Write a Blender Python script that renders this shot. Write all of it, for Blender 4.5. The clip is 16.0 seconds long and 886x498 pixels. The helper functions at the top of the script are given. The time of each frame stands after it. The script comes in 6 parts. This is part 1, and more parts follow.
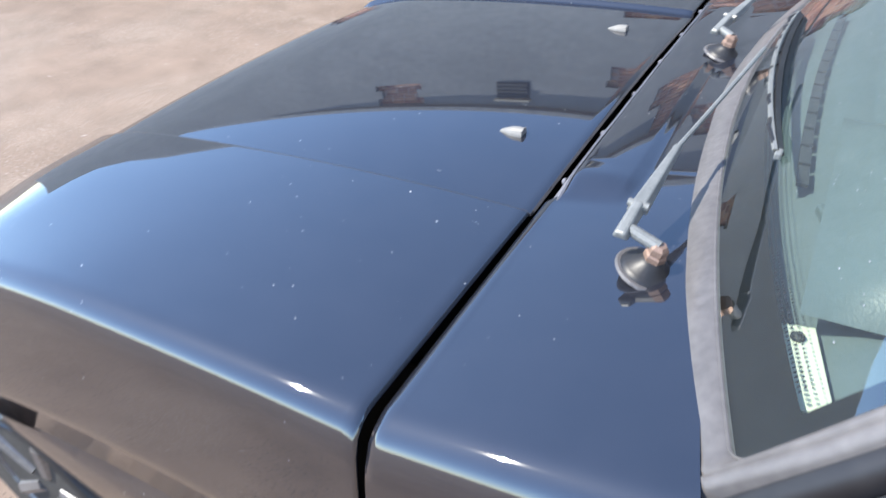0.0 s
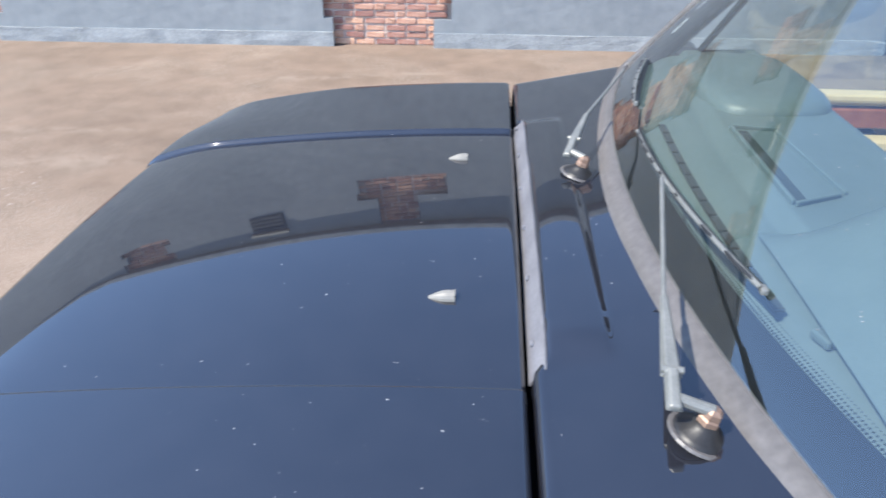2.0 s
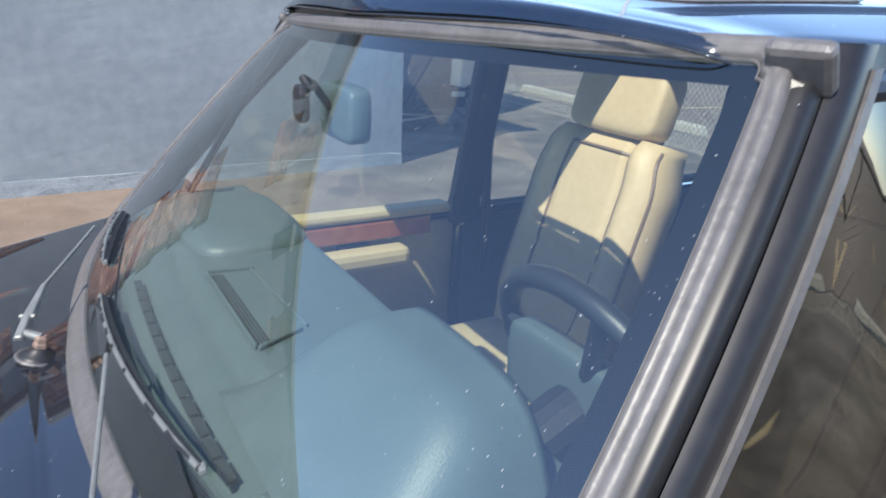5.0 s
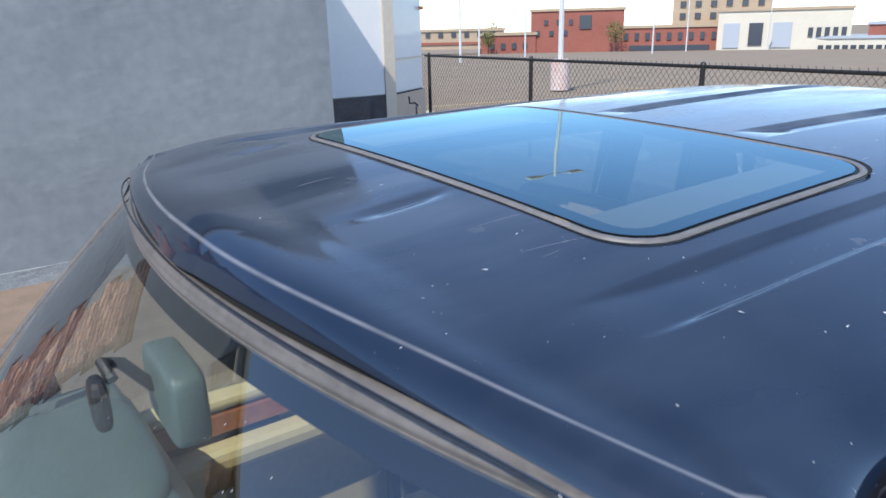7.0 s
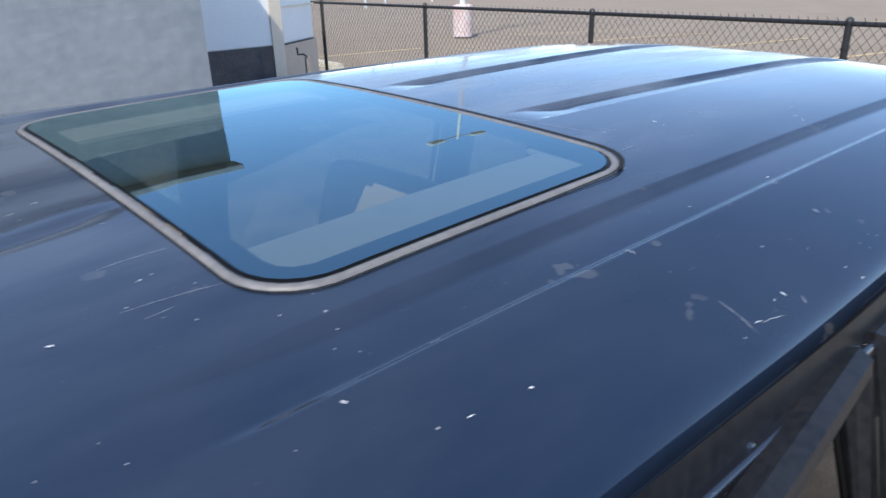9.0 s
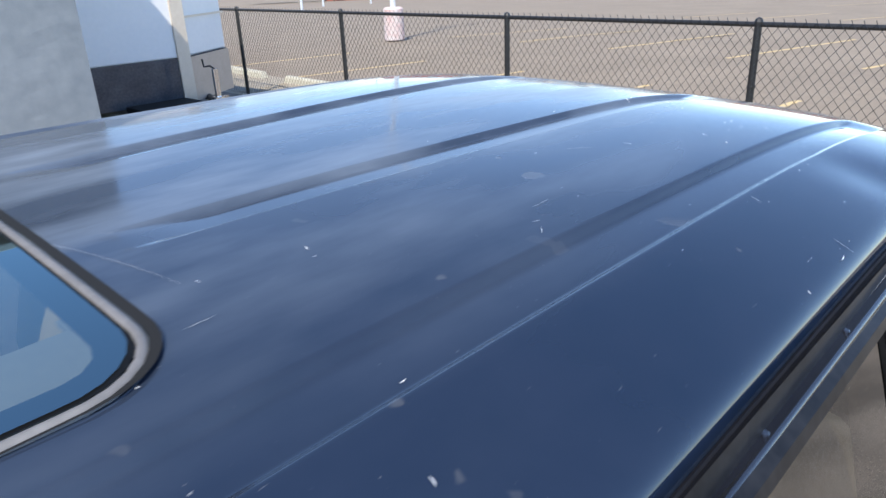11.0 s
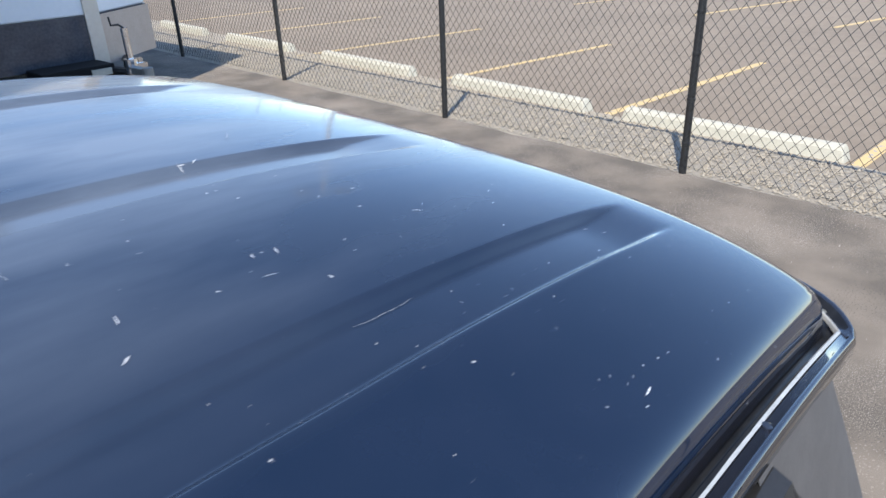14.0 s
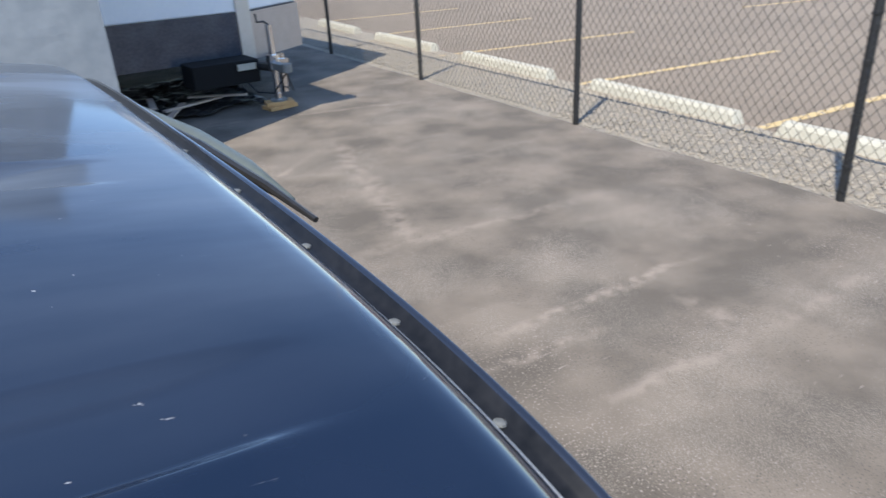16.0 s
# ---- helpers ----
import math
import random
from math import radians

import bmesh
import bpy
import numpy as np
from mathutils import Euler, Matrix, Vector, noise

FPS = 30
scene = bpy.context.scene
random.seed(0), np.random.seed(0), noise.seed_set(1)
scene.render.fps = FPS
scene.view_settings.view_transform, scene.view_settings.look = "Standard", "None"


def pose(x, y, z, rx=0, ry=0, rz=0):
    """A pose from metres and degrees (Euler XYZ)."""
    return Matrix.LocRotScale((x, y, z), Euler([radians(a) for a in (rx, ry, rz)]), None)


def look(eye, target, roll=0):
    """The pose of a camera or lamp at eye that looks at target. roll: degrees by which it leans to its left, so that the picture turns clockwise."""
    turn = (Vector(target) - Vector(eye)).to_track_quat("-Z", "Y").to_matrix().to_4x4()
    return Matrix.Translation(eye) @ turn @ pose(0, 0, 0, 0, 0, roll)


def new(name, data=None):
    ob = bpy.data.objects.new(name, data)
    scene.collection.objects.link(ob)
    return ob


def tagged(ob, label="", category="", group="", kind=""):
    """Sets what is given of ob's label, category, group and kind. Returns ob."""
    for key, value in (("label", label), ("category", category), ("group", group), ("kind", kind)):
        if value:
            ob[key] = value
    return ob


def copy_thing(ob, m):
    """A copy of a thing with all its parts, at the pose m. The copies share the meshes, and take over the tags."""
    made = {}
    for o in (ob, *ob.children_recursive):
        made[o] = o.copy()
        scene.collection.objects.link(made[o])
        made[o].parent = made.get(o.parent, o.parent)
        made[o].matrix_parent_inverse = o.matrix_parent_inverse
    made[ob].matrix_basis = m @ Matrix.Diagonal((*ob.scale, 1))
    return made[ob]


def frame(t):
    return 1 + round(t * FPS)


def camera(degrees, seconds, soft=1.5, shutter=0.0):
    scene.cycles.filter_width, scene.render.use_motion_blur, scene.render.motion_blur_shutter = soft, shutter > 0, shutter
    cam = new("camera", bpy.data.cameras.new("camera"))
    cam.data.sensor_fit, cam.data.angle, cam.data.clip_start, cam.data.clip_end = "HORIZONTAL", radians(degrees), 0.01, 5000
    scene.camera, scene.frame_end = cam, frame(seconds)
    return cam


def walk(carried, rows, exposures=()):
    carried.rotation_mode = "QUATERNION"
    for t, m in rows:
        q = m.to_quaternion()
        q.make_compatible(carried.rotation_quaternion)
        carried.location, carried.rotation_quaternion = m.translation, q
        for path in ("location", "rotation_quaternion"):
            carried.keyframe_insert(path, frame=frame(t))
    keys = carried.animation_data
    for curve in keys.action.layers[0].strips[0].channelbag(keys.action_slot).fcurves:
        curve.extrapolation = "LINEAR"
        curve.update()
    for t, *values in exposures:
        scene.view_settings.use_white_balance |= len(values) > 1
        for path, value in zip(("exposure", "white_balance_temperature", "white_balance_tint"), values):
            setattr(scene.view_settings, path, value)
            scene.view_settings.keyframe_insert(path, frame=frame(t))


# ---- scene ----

cam = camera(64.7, 16.0, soft=1.5, shutter=0.3)
PATH = [
    (0, (0.284, -1.181, 1.627), (-0.519, 0.210, 0.435), -1.2),
    (0.5, (0.148, -1.120, 1.680), (-0.398, 0.411, 0.515), -0.2),
    (1, (0.002, -1.106, 1.718), (-0.444, 0.506, 0.623), -0.2),
    (1.5, (-0.080, -1.121, 1.708), (-0.418, 0.553, 0.666), 0.1),
    (2, (-0.064, -1.121, 1.698), (-0.171, 0.605, 0.693), 0.4),
    (2.5, (-0.023, -1.102, 1.684), (0.204, 0.670, 0.785), 1.0),
    (3, (0.013, -1.080, 1.670), (0.477, 0.698, 0.881), 1.6),
    (3.5, (0.052, -1.068, 1.651), (0.680, 0.687, 0.925), 2.0),
    (4, (0.078, -1.072, 1.653), (0.830, 0.644, 0.954), 2.2),
    (4.5, (0.105, -1.083, 1.656), (0.955, 0.595, 0.975), 2.4),
    (5, (0.161, -1.069, 1.727), (1.128, 0.548, 1.056), 2.7),
    (5.2, (0.173, -1.059, 1.759), (1.196, 0.528, 1.099), 2.3),
    (7.3, (0.498, -0.725, 1.939), (1.580, 0.846, 1.337), -1.6),
    (7.5, (0.518, -0.720, 1.938), (1.601, 0.849, 1.335), -1.7),
    (8, (0.561, -0.716, 1.934), (1.662, 0.826, 1.293), -1.7),
    (8.5, (0.629, -0.735, 1.945), (1.778, 0.742, 1.237), -1.7),
    (9, (0.735, -0.774, 1.957), (1.968, 0.614, 1.212), -1.5),
    (9.5, (0.839, -0.806, 1.987), (2.140, 0.511, 1.232), -1.5),
    (9.7, (0.875, -0.810, 1.989), (2.196, 0.487, 1.232), -1.2),
    (11.8, (1.482, -0.712, 1.957), (2.811, 0.584, 1.213), -2.8),
    (12, (1.536, -0.709, 1.947), (2.868, 0.581, 1.199), -2.7),
    (12.5, (1.669, -0.693, 1.933), (3.007, 0.575, 1.156), -2.4),
    (13, (1.802, -0.680, 1.946), (3.131, 0.574, 1.133), -2.3),
    (13.5, (1.908, -0.685, 1.943), (3.238, 0.549, 1.100), -2.1),
    (14, (2.027, -0.713, 1.950), (3.354, 0.510, 1.088), -2.1),
    (14.5, (2.130, -0.719, 1.933), (3.449, 0.512, 1.071), -2.3),
    (15, (2.242, -0.700, 1.905), (3.535, 0.562, 1.046), -2.8),
    (15.5, (2.357, -0.692, 1.895), (3.583, 0.636, 1.038), -3.4),
    (16, (2.460, -0.690, 1.872), (3.480, 0.812, 1.033), -3.1),
]
EXPOSURES = [(0, 2.02), (2, 1.84), (4, 1.58), (5.2, 1.46), (7.3, 1.14), (8.7, 1.22), (9.7, 1.42), (11.8, 1.42), (14, 1.42), (16, 1.37)]
walk(cam, [(t, look(eye, target, roll)) for t, eye, target, roll in PATH], EXPOSURES)

# ---- world and sun ----
SUN_AZ = math.atan2(-0.88, -0.47)
SUN_EL = radians(51.5)
world = bpy.data.worlds.new("world")
scene.world = world
world.use_nodes = True
wn, wl = world.node_tree.nodes, world.node_tree.links
sky = wn.new("ShaderNodeTexSky")
sky.sky_type = "NISHITA"
sky.sun_disc = False
sky.sun_elevation = SUN_EL
sky.sun_rotation = SUN_AZ
sky.air_density, sky.dust_density, sky.ozone_density = 0.72, 0.03, 2.5
wn["Background"].inputs[1].default_value = 0.132
tone = wn.new("ShaderNodeHueSaturation")
tone.inputs["Saturation"].default_value = 1.0
wl.new(sky.outputs[0], tone.inputs["Color"])
wl.new(tone.outputs[0], wn["Background"].inputs[0])
sun_data = bpy.data.lights.new("sun", "SUN")
sun_data.energy, sun_data.angle, sun_data.color = 2.45, radians(0.53), (1.0, 0.94, 0.84)
sun = new("sun", sun_data)
sun.matrix_world = look((-12, -6.4, 15.6), (-12 + 0.88 * math.cos(SUN_EL), -6.4 + 0.47 * math.cos(SUN_EL), 15.6 - math.sin(SUN_EL)))


# ---- materials ----
def mat(name, color, rough=0.5, metal=0.0, coat=0.0, spec=0.5, var=0.0, scale=8.0, color2=None, bump=0.0, bscale=60.0, detail=6.0,
        coat_rough=0.03, coat_ior=1.5, rand=0.0, rvar=0.0, object_space=True):
    """A principled material with two scales of colour variation, roughness variation and fine relief."""
    m = bpy.data.materials.new(name)
    m.use_nodes = True
    n, l = m.node_tree.nodes, m.node_tree.links
    p = n["Principled BSDF"]
    p.inputs["Roughness"].default_value = rough
    p.inputs["Metallic"].default_value = metal
    p.inputs["Coat Weight"].default_value = coat
    p.inputs["Coat Roughness"].default_value = coat_rough
    p.inputs["Coat IOR"].default_value = coat_ior
    p.inputs["Specular IOR Level"].default_value = spec
    co = n.new("ShaderNodeTexCoord")
    src = co.outputs["Object" if object_space else "Generated"]
    c1 = (*color, 1)
    c2 = (*(color2 or [min(1, c * (1 + var)) for c in color]), 1)
    p.inputs["Base Color"].default_value = c1
    last = None
    if var or color2:
        big, small = n.new("ShaderNodeTexNoise"), n.new("ShaderNodeTexNoise")
        for k, s in ((big, scale), (small, scale * 9)):
            k.inputs["Scale"].default_value, k.inputs["Detail"].default_value = s, detail
            l.new(src, k.inputs["Vector"])
        add = n.new("ShaderNodeMath")
        add.operation = "MULTIPLY_ADD"
        add.inputs[1].default_value = 0.5
        l.new(small.outputs["Fac"], add.inputs[0])
        half = n.new("ShaderNodeMath")
        half.operation = "MULTIPLY"
        half.inputs[1].default_value = 0.5
        l.new(big.outputs["Fac"], half.inputs[0])
        l.new(half.outputs[0], add.inputs[2])
        ramp = n.new("ShaderNodeValToRGB")
        ramp.color_ramp.elements[0].position, ramp.color_ramp.elements[1].position = 0.34, 0.66
        ramp.color_ramp.elements[0].color, ramp.color_ramp.elements[1].color = c1, c2
        l.new(add.outputs[0], ramp.inputs[0])
        last = ramp.outputs[0]
        if rvar:
            rr = n.new("ShaderNodeMapRange")
            rr.inputs[1].default_value, rr.inputs[2].default_value = 0.3, 0.7
            rr.inputs[3].default_value, rr.inputs[4].default_value = rough, rough + rvar
            l.new(big.outputs["Fac"], rr.inputs[0])
            l.new(rr.outputs[0], p.inputs["Roughness"])
    if rand:
        info = n.new("ShaderNodeObjectInfo")
        hsv = n.new("ShaderNodeHueSaturation")
        mr = n.new("ShaderNodeMapRange")
        mr.inputs[3].default_value, mr.inputs[4].default_value = 1 - rand, 1 + rand
        l.new(info.outputs["Random"], mr.inputs[0])
        l.new(mr.outputs[0], hsv.inputs["Value"])
        mh = n.new("ShaderNodeMapRange")
        mh.inputs[3].default_value, mh.inputs[4].default_value = 0.5 - 0.03 * rand, 0.5 + 0.05 * rand
        l.new(info.outputs["Random"], mh.inputs[0])
        l.new(mh.outputs[0], hsv.inputs["Hue"])
        if last:
            l.new(last, hsv.inputs["Color"])
        else:
            hsv.inputs["Color"].default_value = c1
        last = hsv.outputs[0]
    if last:
        l.new(last, p.inputs["Base Color"])
    if bump:
        bn, b = n.new("ShaderNodeTexNoise"), n.new("ShaderNodeBump")
        bn.inputs["Scale"].default_value, bn.inputs["Detail"].default_value = bscale, 8
        l.new(src, bn.inputs["Vector"])
        b.inputs["Strength"].default_value, b.inputs["Distance"].default_value = bump, 0.01
        l.new(bn.outputs["Fac"], b.inputs["Height"])
        l.new(b.outputs[0], p.inputs["Normal"])
    return m


def speckle(m, scale, limit, color, stretch=(1, 1, 1), rough=None, mask_scale=3.0, mask=0.5):
    """Adds chips, dust spots or scratches with a shape of their own over a material's colour."""
    n, l = m.node_tree.nodes, m.node_tree.links
    p = n["Principled BSDF"]
    co, mp, v = n.new("ShaderNodeTexCoord"), n.new("ShaderNodeMapping"), n.new("ShaderNodeTexNoise")
    mp.inputs["Scale"].default_value = stretch
    l.new(co.outputs["Object"], mp.inputs[0])
    l.new(mp.outputs[0], v.inputs["Vector"])
    v.inputs["Scale"].default_value, v.inputs["Detail"].default_value = scale, 3
    k = n.new("ShaderNodeTexNoise")
    k.inputs["Scale"].default_value = mask_scale
    l.new(co.outputs["Object"], k.inputs["Vector"])
    a, b, c = n.new("ShaderNodeMapRange"), n.new("ShaderNodeMapRange"), n.new("ShaderNodeMath")
    a.inputs[1].default_value, a.inputs[2].default_value = limit, limit + 0.015
    b.inputs[1].default_value, b.inputs[2].default_value = mask, mask + 0.1
    c.operation = "MULTIPLY"
    l.new(v.outputs["Fac"], a.inputs[0])
    l.new(k.outputs["Fac"], b.inputs[0])
    l.new(a.outputs[0], c.inputs[0])
    l.new(b.outputs[0], c.inputs[1])
    mix = n.new("ShaderNodeMix")
    mix.data_type = "RGBA"
    mix.inputs["B"].default_value = (*color, 1)
    l.new(c.outputs[0], mix.inputs["Factor"])
    old = p.inputs["Base Color"].links
    if old:
        l.new(old[0].from_socket, mix.inputs["A"])
    else:
        mix.inputs["A"].default_value = p.inputs["Base Color"].default_value
    l.new(mix.outputs["Result"], p.inputs["Base Color"])
    return m


def glass(name, tint, f0=0.05, rough=0.0, gloss=(1, 1, 1)):
    """Thin clear pane: tinted see-through with gloss that grows towards grazing angles."""
    m = bpy.data.materials.new(name)
    m.use_nodes = True
    n, l = m.node_tree.nodes, m.node_tree.links
    n.remove(n["Principled BSDF"])
    t, g, x = n.new("ShaderNodeBsdfTransparent"), n.new("ShaderNodeBsdfGlossy"), n.new("ShaderNodeMixShader")
    w, p, k = n.new("ShaderNodeLayerWeight"), n.new("ShaderNodeMath"), n.new("ShaderNodeMath")
    t.inputs[0].default_value = (*tint, 1)
    g.inputs["Roughness"].default_value = rough
    g.inputs[0].default_value = (*gloss, 1)
    w.inputs[0].default_value = 0.5
    p.operation, k.operation = "POWER", "MULTIPLY_ADD"
    p.inputs[1].default_value = 4.5
    k.inputs[1].default_value, k.inputs[2].default_value = 1 - f0, f0
    l.new(w.outputs["Facing"], p.inputs[0])
    l.new(p.outputs[0], k.inputs[0])
    l.new(k.outputs[0], x.inputs[0])
    l.new(t.outputs[0], x.inputs[1])
    l.new(g.outputs[0], x.inputs[2])
    l.new(x.outputs[0], n["Material Output"].inputs[0])
    return m


NAVY = (0.010, 0.011, 0.016)
PAINT = mat("navy_paint", NAVY, rough=0.5, spec=0.05, coat=1.0, coat_rough=0.025, color2=(0.015, 0.016, 0.022), scale=1.6, coat_ior=2.05)
speckle(PAINT, 120, 0.742, (0.4, 0.4, 0.4), mask_scale=2.0, mask=0.45)
ROOFPAINT = mat("weathered_navy_paint", (0.004, 0.011, 0.028), rough=0.5, spec=0.05, coat=1.0, coat_rough=0.06, color2=(0.008, 0.015, 0.034), scale=2.2, coat_ior=1.63)
speckle(ROOFPAINT, 150, 0.745, (0.5, 0.5, 0.5), mask_scale=2.5, mask=0.45)
speckle(ROOFPAINT, 60, 0.745, (0.10, 0.11, 0.13), stretch=(1, 9, 1), mask_scale=2.2, mask=0.5)
speckle(ROOFPAINT, 16, 0.70, (0.045, 0.05, 0.062), mask_scale=3.2, mask=0.48)


def dusty(m, color):
    """A cloudy film of dust lying on the middle and the front of the roof."""
    n, l = m.node_tree.nodes, m.node_tree.links
    p = n["Principled BSDF"]
    co, sep, k = n.new("ShaderNodeTexCoord"), n.new("ShaderNodeSeparateXYZ"), n.new("ShaderNodeTexNoise")
    mp = n.new("ShaderNodeMapping")
    mp.inputs["Scale"].default_value = (0.7, 2.4, 1)
    l.new(co.outputs["Object"], sep.inputs[0])
    l.new(co.outputs["Object"], mp.inputs[0])
    l.new(mp.outputs[0], k.inputs["Vector"])
    k.inputs["Scale"].default_value, k.inputs["Detail"].default_value = 3.6, 9
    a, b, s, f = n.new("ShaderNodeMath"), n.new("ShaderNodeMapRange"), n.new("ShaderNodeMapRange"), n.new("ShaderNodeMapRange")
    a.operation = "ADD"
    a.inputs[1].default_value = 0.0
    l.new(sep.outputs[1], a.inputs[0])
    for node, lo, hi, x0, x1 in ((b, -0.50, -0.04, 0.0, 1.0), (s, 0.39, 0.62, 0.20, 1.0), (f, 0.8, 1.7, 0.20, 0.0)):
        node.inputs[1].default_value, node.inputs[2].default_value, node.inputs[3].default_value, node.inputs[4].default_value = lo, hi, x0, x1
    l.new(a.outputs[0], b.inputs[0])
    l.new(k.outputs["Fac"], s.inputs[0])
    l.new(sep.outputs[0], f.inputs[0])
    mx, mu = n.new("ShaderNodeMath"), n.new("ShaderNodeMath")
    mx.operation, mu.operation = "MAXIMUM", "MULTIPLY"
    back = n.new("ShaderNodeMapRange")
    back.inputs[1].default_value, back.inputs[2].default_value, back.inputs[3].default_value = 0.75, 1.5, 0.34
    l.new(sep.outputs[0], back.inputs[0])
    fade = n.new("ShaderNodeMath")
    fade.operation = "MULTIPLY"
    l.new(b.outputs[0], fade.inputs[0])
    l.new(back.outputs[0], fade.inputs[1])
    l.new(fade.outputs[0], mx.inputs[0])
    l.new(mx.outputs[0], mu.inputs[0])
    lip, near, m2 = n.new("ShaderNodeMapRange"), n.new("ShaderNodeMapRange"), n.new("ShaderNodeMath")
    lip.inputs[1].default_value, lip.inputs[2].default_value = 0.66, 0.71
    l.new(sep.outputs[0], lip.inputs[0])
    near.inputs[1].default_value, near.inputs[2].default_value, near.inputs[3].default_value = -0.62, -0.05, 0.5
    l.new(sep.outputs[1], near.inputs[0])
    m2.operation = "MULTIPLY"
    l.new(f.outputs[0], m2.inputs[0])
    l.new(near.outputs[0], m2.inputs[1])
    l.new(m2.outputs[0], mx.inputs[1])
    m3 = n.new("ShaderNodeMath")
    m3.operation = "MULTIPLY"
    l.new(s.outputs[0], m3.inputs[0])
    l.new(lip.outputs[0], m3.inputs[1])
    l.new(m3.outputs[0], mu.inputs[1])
    def calc(op, a_in, b_in):
        node = n.new("ShaderNodeMath")
        node.operation = op
        for sock, v in zip(node.inputs, (a_in, b_in)):
            if isinstance(v, (int, float)):
                sock.default_value = v
            else:
                l.new(v, sock)
        return node.outputs[0]
    # Pale line on the lip's crest: its highlight put into the colour, patchily.
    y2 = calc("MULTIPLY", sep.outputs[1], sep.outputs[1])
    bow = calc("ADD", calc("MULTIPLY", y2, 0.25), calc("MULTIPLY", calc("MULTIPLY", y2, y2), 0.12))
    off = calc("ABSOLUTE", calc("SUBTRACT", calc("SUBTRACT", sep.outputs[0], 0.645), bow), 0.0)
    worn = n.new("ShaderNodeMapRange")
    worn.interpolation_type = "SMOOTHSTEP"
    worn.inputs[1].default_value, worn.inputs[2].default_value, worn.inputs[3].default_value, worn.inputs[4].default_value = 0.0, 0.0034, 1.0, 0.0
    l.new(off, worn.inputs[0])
    crest_noise = n.new("ShaderNodeTexNoise")
    crest_noise.inputs["Scale"].default_value, crest_noise.inputs["Detail"].default_value = 14.0, 6
    l.new(co.outputs["Object"], crest_noise.inputs["Vector"])
    crest_f = calc("MULTIPLY", worn.outputs[0], crest_noise.outputs["Fac"])
    cw = n.new("ShaderNodeMapRange")
    cw.inputs[3].default_value, cw.inputs[4].default_value = 1.0, 0.55
    l.new(mu.outputs[0], cw.inputs[0])
    l.new(cw.outputs[0], p.inputs["Coat Weight"])
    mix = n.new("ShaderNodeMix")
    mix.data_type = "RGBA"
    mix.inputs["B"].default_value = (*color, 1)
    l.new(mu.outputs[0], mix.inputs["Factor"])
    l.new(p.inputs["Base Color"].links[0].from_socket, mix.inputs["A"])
    # Lays the coloured-in crest highlight over the dust.
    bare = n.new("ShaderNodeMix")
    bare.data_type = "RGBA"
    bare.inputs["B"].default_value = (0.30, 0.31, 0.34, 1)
    l.new(crest_f, bare.inputs["Factor"])
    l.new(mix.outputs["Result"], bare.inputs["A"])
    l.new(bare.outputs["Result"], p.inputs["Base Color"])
    r = n.new("ShaderNodeMapRange")
    r.inputs[3].default_value, r.inputs[4].default_value = 0.05, 0.22
    l.new(mu.outputs[0], r.inputs[0])
    l.new(r.outputs[0], p.inputs["Coat Roughness"])


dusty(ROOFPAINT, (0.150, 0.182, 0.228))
BLACKPAINT = mat("black_paint", (0.006, 0.007, 0.009), rough=0.3, spec=0.15, coat=0.12, color2=(0.02, 0.021, 0.024), scale=14)
BLACK = mat("black_plastic", (0.012, 0.012, 0.013), rough=0.45, color2=(0.025, 0.025, 0.026), scale=30, bump=0.05)
GAP = mat("black_shut_gap", (0.003, 0.003, 0.003), rough=0.9)
RUBBER = mat("faded_grey_rubber", (0.088, 0.083, 0.082), rough=0.42, color2=(0.140, 0.132, 0.130), scale=9, bump=0.08, bscale=120)
PILLAR = mat("satin_black_pillar", (0.011, 0.011, 0.013), rough=0.33, spec=0.4, color2=(0.022, 0.021, 0.023), scale=6, rvar=0.1)
TAILGREY = mat("faded_grey_pillar_skin", (0.085, 0.080, 0.078), rough=0.6, color2=(0.115, 0.109, 0.105), scale=7, bump=0.05, bscale=300)
GREYMETAL = mat("grey_wiper_metal", (0.15, 0.158, 0.152), rough=0.42, metal=0.2, color2=(0.23, 0.235, 0.225), scale=40)
JET = mat("grey_jet_plastic", (0.17, 0.165, 0.15), rough=0.5, color2=(0.25, 0.24, 0.22), scale=80)
COPPER = mat("copper_nut", (0.24, 0.15, 0.11), rough=0.5, metal=0.5, color2=(0.36, 0.25, 0.19), scale=60)
SUNSEAL = mat("pale_faded_rubber", (0.115, 0.11, 0.11), rough=0.5, color2=(0.185, 0.178, 0.175), scale=9, bump=0.08, bscale=120)
FACING = mat("dusty_grey_seal_face", (0.13, 0.13, 0.145), rough=0.45, color2=(0.21, 0.21, 0.23), scale=20)
EDGE = mat("worn_glint_edge", (0.33, 0.33, 0.32), rough=0.38, metal=0.2, color2=(0.50, 0.495, 0.48), scale=60)
STRIP = mat("dusty_primer_strip", (0.20, 0.21, 0.24), rough=0.6, color2=(0.30, 0.31, 0.34), scale=25, bump=0.1)
SCREEN = glass("green_tinted_windscreen_glass", (0.86, 0.93, 0.90), 0.14)
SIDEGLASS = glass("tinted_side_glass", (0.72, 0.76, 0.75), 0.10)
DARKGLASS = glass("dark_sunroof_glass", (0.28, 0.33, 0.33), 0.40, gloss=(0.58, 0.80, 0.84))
# Near-side panes: cabin shade and dark reflections put into a darker tint.
REARGLASS = glass("darkened_rear_side_glass", (0.24, 0.25, 0.25), 0.15)
NEARGLASS = glass("darkened_near_side_glass", (0.17, 0.18, 0.17), 0.08)
FRIT = mat("black_frit", (0.006, 0.006, 0.006), rough=0.4, spec=0.1)
